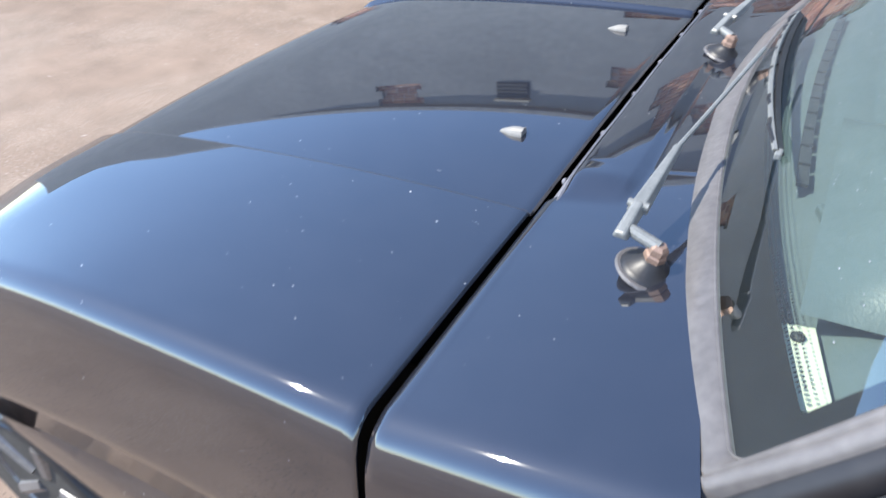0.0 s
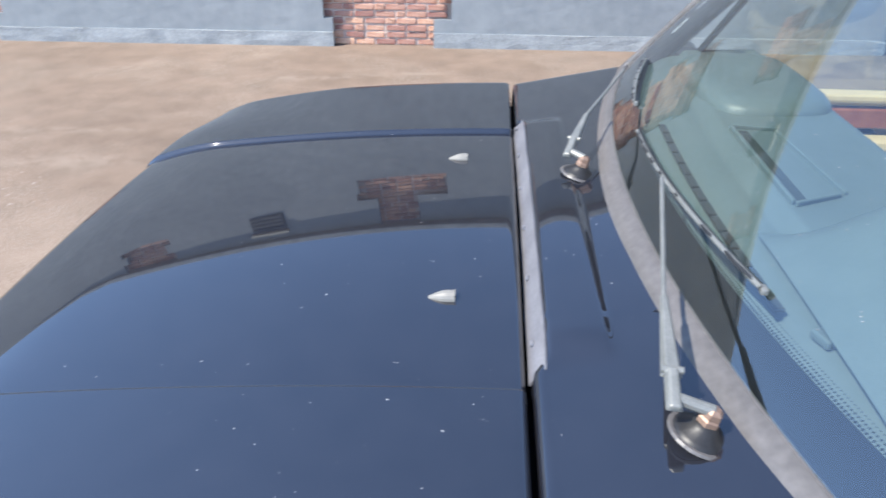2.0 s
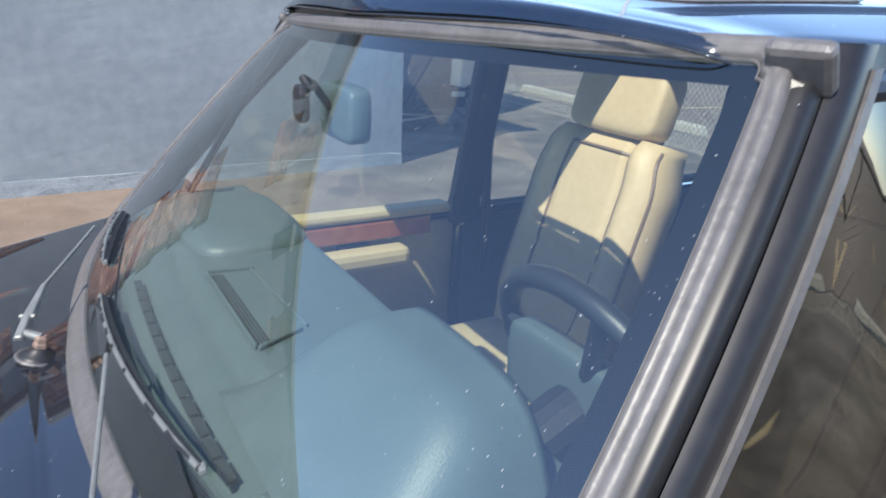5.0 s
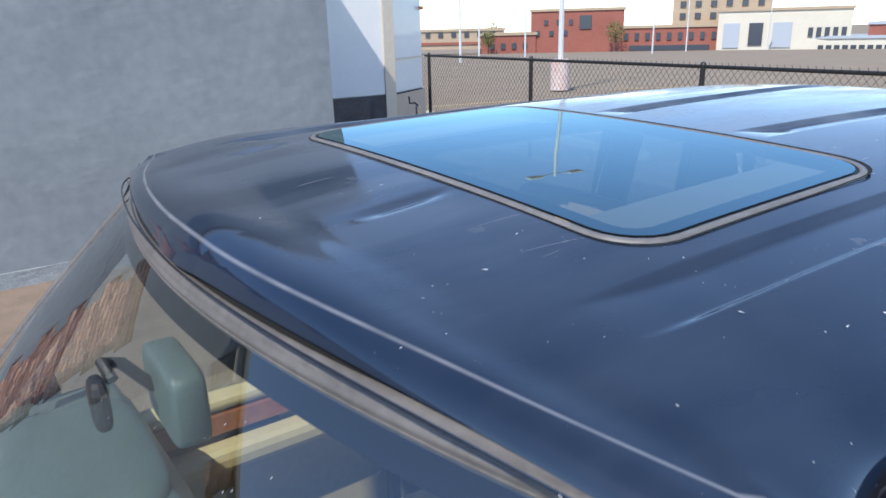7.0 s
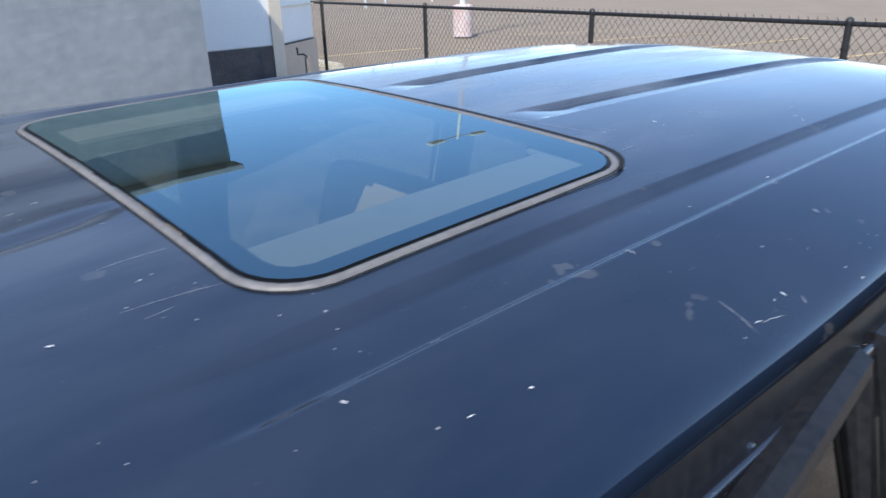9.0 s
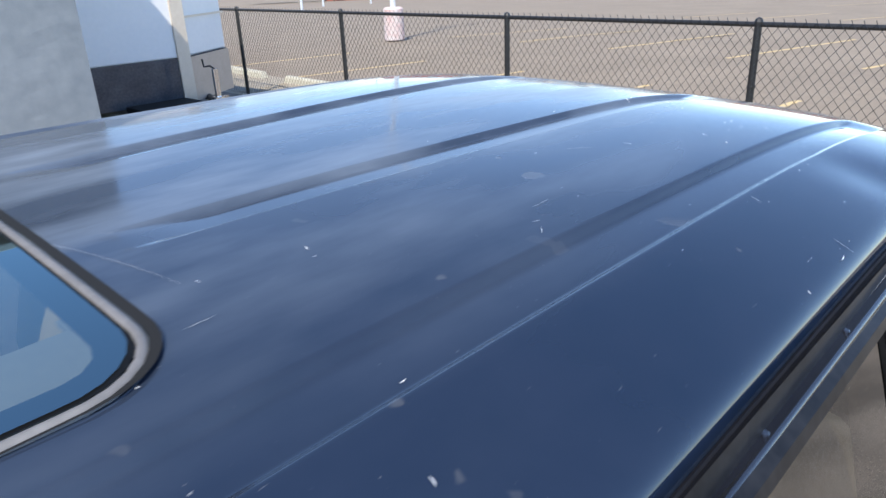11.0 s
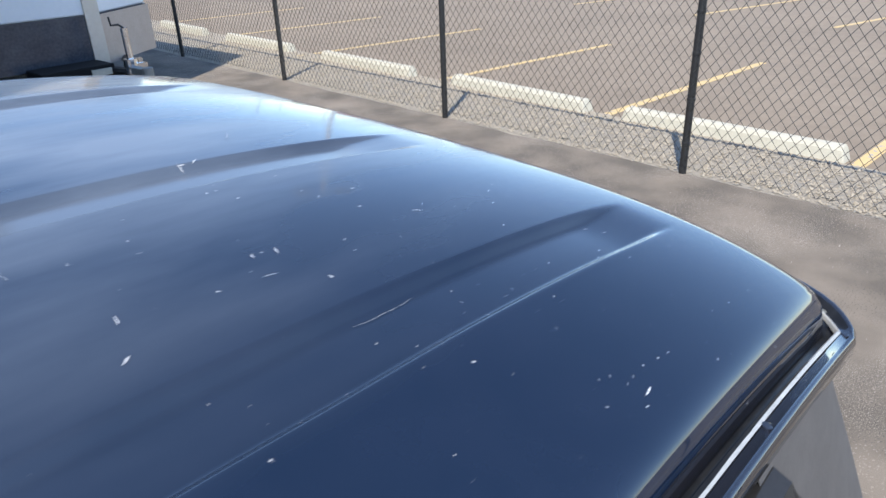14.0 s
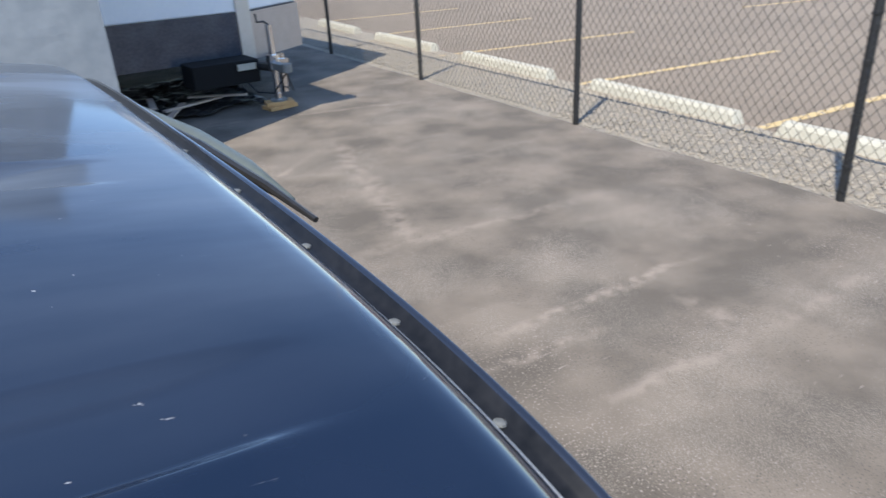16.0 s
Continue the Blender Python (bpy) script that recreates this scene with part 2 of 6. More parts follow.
DASH = mat("grey_green_dash_vinyl", (0.092, 0.122, 0.120), rough=0.42, color2=(0.108, 0.140, 0.138), scale=20, bump=0.12, bscale=400)
PLATE = mat("pale_yellow_plate", (0.62, 0.64, 0.48), rough=0.5, color2=(0.70, 0.72, 0.56), scale=40)
DASHDARK = mat("dark_dash_vent", (0.03, 0.035, 0.035), rough=0.6)
LEATHER = mat("cream_leather", (0.50, 0.39, 0.225), rough=0.5, color2=(0.57, 0.455, 0.275), scale=7, bump=0.1, bscale=260)
PIPING = mat("brown_piping", (0.16, 0.11, 0.07), rough=0.5, color2=(0.2, 0.14, 0.09), scale=40)
WOOD = mat("burr_walnut_veneer", (0.28, 0.075, 0.028), rough=0.25, coat=0.6, color2=(0.42, 0.15, 0.055), scale=24)
WHEELRIM = mat("dark_steering_leather", (0.02, 0.022, 0.024), rough=0.35, color2=(0.035, 0.036, 0.038), scale=60, bump=0.1, bscale=500)
CARPET = mat("dark_cabin_trim", (0.035, 0.035, 0.04), rough=0.9, color2=(0.06, 0.058, 0.058), scale=30)
HEADLINER = mat("grey_headliner", (0.3, 0.3, 0.29), rough=0.9, color2=(0.36, 0.36, 0.34), scale=20)
CHROME = mat("chrome", (0.7, 0.7, 0.72), rough=0.15, metal=1.0)
TYRE = mat("tyre_rubber", (0.02, 0.02, 0.02), rough=0.8, color2=(0.05, 0.048, 0.045), scale=12, bump=0.2)
ALLOY = mat("dull_grey_alloy", (0.16, 0.16, 0.17), rough=0.4, metal=0.6, color2=(0.24, 0.24, 0.24), scale=12)
LAMPGLASS = mat("lamp_lens", (0.7, 0.72, 0.74), rough=0.1, coat=1.0)
REDLENS = mat("red_lens", (0.45, 0.02, 0.02), rough=0.15, coat=1.0)
AMBER = mat("amber_lens", (0.75, 0.22, 0.02), rough=0.2, coat=1.0)

ASPHALT = mat("dusty_yard_asphalt", (0.160, 0.115, 0.084), rough=0.9, color2=(0.250, 0.184, 0.138), scale=0.45, bump=0.35, bscale=140, detail=10)
speckle(ASPHALT, 26, 0.70, (0.42, 0.38, 0.34), mask_scale=0.7, mask=0.5)


def smears(m, lines, color):
    """Soft pale dust lines and tyre tracks: (start, end, half width, strength), wavering and patchy."""
    n, l = m.node_tree.nodes, m.node_tree.links
    p = n["Principled BSDF"]
    co = n.new("ShaderNodeTexCoord")
    wob, add = n.new("ShaderNodeTexNoise"), n.new("ShaderNodeVectorMath")
    wob.inputs["Scale"].default_value, wob.inputs["Detail"].default_value = 2.2, 5
    l.new(co.outputs["Object"], wob.inputs["Vector"])
    add.operation = "MULTIPLY_ADD"
    add.inputs[1].default_value = (0.22, 0.22, 0)
    l.new(wob.outputs["Color"], add.inputs[0])
    l.new(co.outputs["Object"], add.inputs[2])
    total = None
    for (ax, ay), (bx, by), w, strength in lines:
        L = math.hypot(bx - ax, by - ay)
        mp, sep = n.new("ShaderNodeMapping"), n.new("ShaderNodeSeparateXYZ")
        mp.vector_type = "TEXTURE"
        mp.inputs["Location"].default_value = (ax + 0.11, ay + 0.11, 0)
        mp.inputs["Rotation"].default_value = (0, 0, math.atan2(by - ay, bx - ax))
        l.new(add.outputs[0], mp.inputs[0])
        l.new(mp.outputs[0], sep.inputs[0])
        side, off = n.new("ShaderNodeMath"), n.new("ShaderNodeMapRange")
        side.operation = "ABSOLUTE"
        l.new(sep.outputs[1], side.inputs[0])
        off.interpolation_type = "SMOOTHSTEP"
        off.inputs[1].default_value, off.inputs[2].default_value, off.inputs[3].default_value, off.inputs[4].default_value = 0.0, w, strength, 0.0
        l.new(side.outputs[0], off.inputs[0])
        mid, along, mul = n.new("ShaderNodeMath"), n.new("ShaderNodeMapRange"), n.new("ShaderNodeMath")
        mid.operation = "PINGPONG"
        mid.inputs[1].default_value = L / 2
        inside = n.new("ShaderNodeClamp")
        inside.inputs[1].default_value, inside.inputs[2].default_value = 0.0, L
        l.new(sep.outputs[0], inside.inputs[0])
        l.new(inside.outputs[0], mid.inputs[0])
        along.inputs[1].default_value, along.inputs[2].default_value = 0.0, min(0.35, L / 3)
        l.new(mid.outputs[0], along.inputs[0])
        mul.operation = "MULTIPLY"
        l.new(off.outputs[0], mul.inputs[0])
        l.new(along.outputs[0], mul.inputs[1])
        if total is None:
            total = mul.outputs[0]
        else:
            mx = n.new("ShaderNodeMath")
            mx.operation = "MAXIMUM"
            l.new(total, mx.inputs[0])
            l.new(mul.outputs[0], mx.inputs[1])
            total = mx.outputs[0]
    patch, rng, fac = n.new("ShaderNodeTexNoise"), n.new("ShaderNodeMapRange"), n.new("ShaderNodeMath")
    patch.inputs["Scale"].default_value, patch.inputs["Detail"].default_value = 9.0, 9
    l.new(co.outputs["Object"], patch.inputs["Vector"])
    rng.inputs[1].default_value, rng.inputs[2].default_value = 0.38, 0.57
    l.new(patch.outputs["Fac"], rng.inputs[0])
    fac.operation = "MULTIPLY"
    l.new(total, fac.inputs[0])
    l.new(rng.outputs[0], fac.inputs[1])
    mix = n.new("ShaderNodeMix")
    mix.data_type = "RGBA"
    mix.inputs["B"].default_value = (*color, 1)
    l.new(fac.outputs[0], mix.inputs["Factor"])
    l.new(p.inputs["Base Color"].links[0].from_socket, mix.inputs["A"])
    l.new(mix.outputs["Result"], p.inputs["Base Color"])


def greyer_half(m, color, color2):
    """The rear half of the yard is darker and greyer, with a ragged seam."""
    n, l = m.node_tree.nodes, m.node_tree.links
    p = n["Principled BSDF"]
    co, sep, k, a, r = (n.new("ShaderNode" + q) for q in ("TexCoord", "SeparateXYZ", "TexNoise", "Math", "MapRange"))
    l.new(co.outputs["Object"], sep.inputs[0])
    l.new(co.outputs["Object"], k.inputs["Vector"])
    k.inputs["Scale"].default_value, k.inputs["Detail"].default_value = 0.8, 7
    a.operation = "MULTIPLY_ADD"
    a.inputs[1].default_value = 3.0
    l.new(k.outputs["Fac"], a.inputs[0])
    l.new(sep.outputs[0], a.inputs[2])
    r.inputs[1].default_value, r.inputs[2].default_value = 3.0, 4.6
    l.new(a.outputs[0], r.inputs[0])
    t, ramp = n.new("ShaderNodeTexNoise"), n.new("ShaderNodeValToRGB")
    t.inputs["Scale"].default_value, t.inputs["Detail"].default_value = 1.9, 12
    l.new(co.outputs["Object"], t.inputs["Vector"])
    ramp.color_ramp.elements[0].position, ramp.color_ramp.elements[1].position = 0.38, 0.64
    ramp.color_ramp.elements[0].color, ramp.color_ramp.elements[1].color = (*color, 1), (*color2, 1)
    l.new(t.outputs["Fac"], ramp.inputs[0])
    mix = n.new("ShaderNodeMix")
    mix.data_type = "RGBA"
    l.new(r.outputs[0], mix.inputs["Factor"])
    l.new(p.inputs["Base Color"].links[0].from_socket, mix.inputs["A"])
    l.new(ramp.outputs[0], mix.inputs["B"])
    l.new(mix.outputs["Result"], p.inputs["Base Color"])


greyer_half(ASPHALT, (0.114, 0.095, 0.074), (0.208, 0.172, 0.134))
speckle(ASPHALT, 90, 0.615, (0.34, 0.29, 0.245), mask_scale=0.8, mask=0.50)
speckle(ASPHALT, 110, 0.615, (0.07, 0.06, 0.05), mask_scale=1.7, mask=0.40)
speckle(ASPHALT, 210, 0.60, (0.44, 0.39, 0.33), mask_scale=1.1, mask=0.47)
speckle(ASPHALT, 9, 0.70, (0.36, 0.31, 0.26), stretch=(1, 9, 1), mask_scale=1.3, mask=0.46)
smears(ASPHALT, [((4.2, 1.62), (5.9, 1.57), 0.069, 0.64), ((4.0, 1.47), (4.9, 1.33), 0.056, 0.56), ((5.45, 5.6), (4.60, 2.7), 0.138, 0.44),
                 ((4.1, 2.97), (6.3, 2.63), 0.100, 0.36), ((4.2, 0.93), (5.3, 0.84), 0.075, 0.56), ((5.34, 1.45), (5.28, 0.80), 0.100, 0.48),
                 ((5.28, 0.85), (6.6, 0.80), 0.075, 0.40), ((4.5, 7.06), (7.0, 6.26), 0.062, 0.48), ((4.3, 4.65), (4.95, 5.1), 0.050, 0.48),
                 ((-3.5, 2.6), (-2.0, 2.74), 0.150, 0.28), ((-5.2, 3.9), (-4.3, 4.15), 0.150, 0.28), ((-2.1, 4.4), (-0.2, 4.85), 0.100, 0.32),
                 ((-4.2, 3.1), (-2.2, 3.25), 0.112, 0.24)], (0.34, 0.28, 0.225))
LOT = mat("lot_asphalt", (0.200, 0.158, 0.115), rough=0.92, color2=(0.262, 0.208, 0.152), scale=0.5, bump=0.3, bscale=120, detail=10)
GRAVEL = mat("gravel_bed", (0.25, 0.215, 0.165), rough=0.95, color2=(0.41, 0.36, 0.285), scale=26, bump=0.9, bscale=70)
STONE = mat("gravel_stone", (0.29, 0.25, 0.195), rough=0.9, color2=(0.43, 0.38, 0.305), scale=30)
YELLOW = mat("worn_yellow_line", (0.55, 0.38, 0.16), rough=0.85, color2=(0.60, 0.46, 0.24), scale=14)
speckle(YELLOW, 18, 0.58, (0.36, 0.32, 0.28), mask_scale=4, mask=0.35)
CONCRETE = mat("pale_concrete", (0.42, 0.395, 0.32), rough=0.9, color2=(0.53, 0.50, 0.41), scale=7, bump=0.3)
FENCE = mat("black_vinyl_fence", (0.012, 0.012, 0.013), rough=0.45, color2=(0.02, 0.02, 0.02), scale=30)
WALLPAINT = mat("grey_wall_paint", (0.200, 0.222, 0.238), rough=0.8, color2=(0.268, 0.290, 0.304), scale=1.1, bump=0.5, bscale=7, detail=9)
WALLBASE = mat("pale_grey_wall_footing", (0.22, 0.24, 0.25), rough=0.85, color2=(0.36, 0.38, 0.39), scale=6, bump=0.4, bscale=30)
MORTAR = mat("mortar", (0.46, 0.37, 0.32), rough=0.95, color2=(0.58, 0.49, 0.43), scale=20, bump=0.5)
BRICK = mat("old_red_brick", (0.36, 0.132, 0.090), rough=0.9, color2=(0.54, 0.34, 0.265), scale=11, bump=0.6, bscale=60, rand=0.36)
TRAILER = mat("white_trailer_skin", (0.74, 0.75, 0.76), rough=0.35, coat=0.3, color2=(0.80, 0.80, 0.80), scale=2)
TRAILERLOW = mat("dark_blue_trailer_stoneguard", (0.022, 0.030, 0.048), rough=0.2, coat=0.3, color2=(0.07, 0.08, 0.1), scale=4)
TREADPLATE = mat("aluminium_corner_trim", (0.60, 0.52, 0.43), rough=0.45, metal=0.3, color2=(0.68, 0.60, 0.51), scale=20)
TANBAND = mat("tan_trailer_band", (0.48, 0.37, 0.285), rough=0.6, color2=(0.56, 0.44, 0.35), scale=6)
TIMBER = mat("orange_timber_block", (0.60, 0.31, 0.11), rough=0.8, color2=(0.70, 0.43, 0.19), scale=16)
FARRED = mat("far_red_brick", (0.24, 0.08, 0.06), rough=0.9, color2=(0.30, 0.11, 0.085), scale=0.3)
FARTAN = mat("far_tan_brick", (0.36, 0.28, 0.20), rough=0.9, color2=(0.42, 0.33, 0.24), scale=0.3)
FARWHITE = mat("far_white_wall", (0.55, 0.51, 0.43), rough=0.9, color2=(0.60, 0.57, 0.49), scale=0.3)
FARDARK = mat("far_dark_glass", (0.05, 0.06, 0.08), rough=0.2)
FARGREY = mat("far_grey_panel", (0.36, 0.40, 0.46), rough=0.6)
FARGREEN = mat("far_green_roof", (0.06, 0.22, 0.16), rough=0.6)
GALV = mat("galvanised_pole", (0.6, 0.61, 0.62), rough=0.5, metal=0.4, color2=(0.7, 0.7, 0.7), scale=3)
LEAF = mat("spring_leaves", (0.10, 0.12, 0.035), rough=0.7, color2=(0.16, 0.17, 0.06), scale=2)
BARK = mat("bark", (0.08, 0.06, 0.045), rough=0.9)


# ---- mesh helpers ----
def part(name, bm, material, parent=None, label="", smooth=False, solid=0.0, bevel=0.0):
    me = bpy.data.meshes.new(name)
    bmesh.ops.recalc_face_normals(bm, faces=bm.faces[:])
    bm.to_mesh(me)
    bm.free()
    ob = new(name, me)
    for k in (material if isinstance(material, (list, tuple)) else [material]):
        me.materials.append(k)
    if smooth:
        me.polygons.foreach_set("use_smooth", [True] * len(me.polygons))
    if parent:
        ob.parent = parent
    if solid:
        s = ob.modifiers.new("thickness", "SOLIDIFY")
        s.thickness, s.offset = abs(solid), (-1 if solid > 0 else 1)
    if bevel:
        b = ob.modifiers.new("edges", "BEVEL")
        b.width, b.segments, b.limit_method, b.angle_limit = bevel, 2, "ANGLE", radians(40)
        b.harden_normals = False
    if label:
        ob["label"] = label
    return ob


def box(bm, c, s, rz=0.0, m=None):
    mm = Matrix.Translation(c) @ Matrix.Rotation(radians(rz), 4, "Z") @ Matrix.Diagonal((*s, 1))
    r = bmesh.ops.create_cube(bm, size=1.0, matrix=(m or Matrix()) @ mm)
    return r["verts"]


def cyl(bm, a, b, r, n=12, r2=None, caps=True):
    a, b = Vector(a), Vector(b)
    d = b - a
    q = d.to_track_quat("Z", "Y").to_matrix().to_4x4()
    bmesh.ops.create_cone(bm, cap_ends=caps, segments=n, radius1=r, radius2=r if r2 is None else r2, depth=d.length,
                          matrix=Matrix.Translation((a + b) / 2) @ q)


def tube(bm, pts, r, n=8, closed=False):
    pts = [Vector(p) for p in pts]
    rings = []
    for i, p in enumerate(pts):
        a = pts[i - 1] if (i or closed) else p
        b = pts[(i + 1) % len(pts)] if (i < len(pts) - 1 or closed) else p
        q = (b - a).to_track_quat("Z", "Y")
        rr = r[i] if isinstance(r, (list, tuple)) else r
        rings.append([bm.verts.new(p + q @ Vector((rr * math.cos(2 * math.pi * k / n), rr * math.sin(2 * math.pi * k / n), 0))) for k in range(n)])
    for i in range(len(rings) - (0 if closed else 1)):
        u, v = rings[i], rings[(i + 1) % len(rings)]
        for k in range(n):
            bm.faces.new((u[k], u[(k + 1) % n], v[(k + 1) % n], v[k]))
    if not closed:
        bm.faces.new(rings[0][::-1])
        bm.faces.new(rings[-1])


def sheet(bm, fn, us, vs, keep=None):
    g = [[bm.verts.new(fn(u, v)) for v in vs] for u in us]
    for i in range(len(us) - 1):
        for j in range(len(vs) - 1):
            if keep is None or keep((us[i] + us[i + 1]) / 2, (vs[j] + vs[j + 1]) / 2):
                bm.faces.new((g[i][j], g[i + 1][j], g[i + 1][j + 1], g[i][j + 1]))
    return g


def sweep(bm, path, profile, normals, closed=False, scale=None):
    """A profile of (outward, up) pairs carried along a path with outward directions."""
    scale = scale or [1.0] * len(path)
    rings = [[bm.verts.new(Vector(p) + Vector(nn) * o * s + Vector((0, 0, u * min(1.0, s)))) for o, u in profile] for p, nn, s in zip(path, normals, scale)]
    k = len(rings)
    for i in range(k if closed else k - 1):
        a, b = rings[i], rings[(i + 1) % k]
        for j in range(len(profile) - 1):
            bm.faces.new((a[j], a[j + 1], b[j + 1], b[j]))


def lathe(bm, prof, n=24, m=None):
    """prof: (radius, height) pairs turned about z."""
    m = m or Matrix()
    rings = [[bm.verts.new(m @ Vector((r * math.cos(2 * math.pi * k / n), r * math.sin(2 * math.pi * k / n), h))) for k in range(n)] for r, h in prof]
    for a, b in zip(rings, rings[1:]):
        for k in range(n):
            bm.faces.new((a[k], a[(k + 1) % n], b[(k + 1) % n], b[k]))
    bm.faces.new(rings[0][::-1])
    bm.faces.new(rings[-1])


def lin(a, b, n):
    return [a + (b - a) * i / n for i in range(n + 1)]


def sm(x, a, b):
    t = max(0.0, min(1.0, (x - a) / (b - a)))
    return t * t * (3 - 2 * t)


def thing(name, label, category, at=(0, 0, 0), group="", kind=""):
    e = new(name)
    e.location = at
    return tagged(e, label, category, group, kind)


def B():
    return bmesh.new()


# ---- setting: ground, fence line, wall ----
def fence_x(y):
    return 7.19 + 0.066 * y


def ground_z(x, y):
    d = math.hypot(x, y)
    return 0.0 if d < 22 else -0.027 * (d - 22)


def build_ground():
    bm = B()
    rs = [0.01, 1, 2, 4, 6, 8, 10, 13, 16, 20, 24, 30, 40, 60, 90, 140, 220, 400, 900]
    sheet(bm, lambda r, a: Vector((r * math.cos(a), r * math.sin(a), (0 if r < 22 else -0.027 * (min(r, 220) - 22)) - 0.012)), rs, lin(0, 2 * math.pi, 72))
    g = part("ground", bm, LOT)
    tagged(g, "pale dusty asphalt of a wide parking lot", "ground", kind="structure")
    bm = B()
    ys = lin(-14, 16, 120)

    def yard(u, y):
        edge = fence_x(y) + 0.05 * noise.noise((y * 1.7, 3, 0)) + 0.03 * noise.noise((y * 6, 1, 0))
        x = -16 + (edge + 16) * u
        return Vector((x, y, 0))
    sheet(bm, yard, lin(0, 1, 24), ys)
    yrd = part("pavement", bm, ASPHALT, solid=0.02)
    tagged(yrd, "brown-grey worn asphalt yard with pale cracks", "pavement", kind="structure")
    bm = B()
    sheet(bm, lambda u, y: Vector((fence_x(y) - 0.12 + u * (1.15 + 0.05 * y), y, -0.005 + 0.012 * noise.noise((u * 9, y * 4, 0)) * min(1, 6 * u * (1 - u)))), lin(0, 1, 12), lin(-14, 16, 220))
    gr = part("ground_gravel", bm, GRAVEL)
    tagged(gr, "strip of pale loose gravel under the fence", "gravel", kind="structure")
    # loose stones
    verts, faces = [], []
    rng = random.Random(4)
    for i in range(9000):
        y = rng.uniform(-4, 11)
        x = fence_x(y) + 0.02 + rng.random() * (0.95 + 0.05 * y)
        r = rng.uniform(0.008, 0.022)
        k = len(verts)
        z = 0.004
        a = rng.random() * 6.28
        for j in range(4):
            verts.append((x + r * math.cos(a + j * 1.57) * rng.uniform(0.7, 1.2), y + r * math.sin(a + j * 1.57) * rng.uniform(0.7, 1.2), z - 0.004))
        verts.append((x, y, z + r * 0.7))
        faces += [(k + j, k + (j + 1) % 4, k + 4) for j in range(4)]
    me = bpy.data.meshes.new("gravel_stones")
    me.from_pydata(verts, [], faces)
    me.materials.append(STONE)
    ob = new("gravel_stones", me)
    tagged(ob, "pale grey loose gravel stones beside the yard", "gravel", kind="stuff")


build_ground()


STALL_Y = [-13.5, -10.6, -7.8, -5.0, -2.25, 0.44, 2.91, 5.56, 8.66, 11.70, 14.75]


def stall_lines():
    for row in range(4):
        for k, y0 in enumerate(STALL_Y):
            slope = -max(0.05, min(0.21, 0.05 + 0.018 * y0)) if row == 0 else -0.28
            d = Vector((1, slope, 0)).normalized()
            if row == 0:
                p = Vector((8.02 + 0.102 * y0, y0, 0))
            else:
                p = Vector((15.2 + 0.16 * y0 + 11.5 * (row - 1), y0 - 0.3 - 2.0 * (row - 1), 0))
            q = p + d * (3.8 if row == 0 else 4.6)
            bm = B()
            w = Vector((-d.y, d.x, 0)) * 0.055
            n = 14
            vs = [[bm.verts.new((v.x, v.y, ground_z(v.x, v.y) - 0.006)) for v in (p.lerp(q, i / n) - w, p.lerp(q, i / n) + w)] for i in range(n + 1)]
            for i in range(n):
                bm.faces.new((*vs[i], *vs[i + 1][::-1]))
            ln = part("road_marking", bm, YELLOW)
            tagged(ln, "worn yellow parking stall line on asphalt", "road marking", "stall lines", "structure")
    # concrete wheel stops
    first = None
    for k, (y0, y1) in enumerate(zip(STALL_Y, STALL_Y[1:])):
        y = (y0 + y1) / 2 - 0.08
        m = pose(8.31 + 0.083 * y + 0.0006 * y * abs(y), y, -0.012, 0, 0, -5.5 + (k % 3 - 1) * 1.2)
        if first is None:
            bm = B()
            prof = [(-0.085, 0), (-0.07, 0.10), (-0.045, 0.135), (0.045, 0.135), (0.07, 0.10), (0.085, 0)]
            a = [bm.verts.new((x, -1.07 + 0.3 * z, z)) for x, z in prof]
            b = [bm.verts.new((x, 1.07 - 0.3 * z, z)) for x, z in prof]
            for i in range(5):
                bm.faces.new((a[i], a[i + 1], b[i + 1], b[i]))
            bm.faces.new(a)
            bm.faces.new(b[::-1])
            first = part("wheel_stop", bm, CONCRETE, bevel=0.012)
            tagged(first, "pale concrete wheel stop on the parking lot", "wheel stop", "wheel stops")
            first.matrix_world = m
        else:
            copy_thing(first, m)


stall_lines()

POST_Y = [-13.2, -10.2, -7.3, -4.4, -1.45, 1.47, 4.2, 7.29, 10.3, 13.3]
FENCE_TOP = 1.45


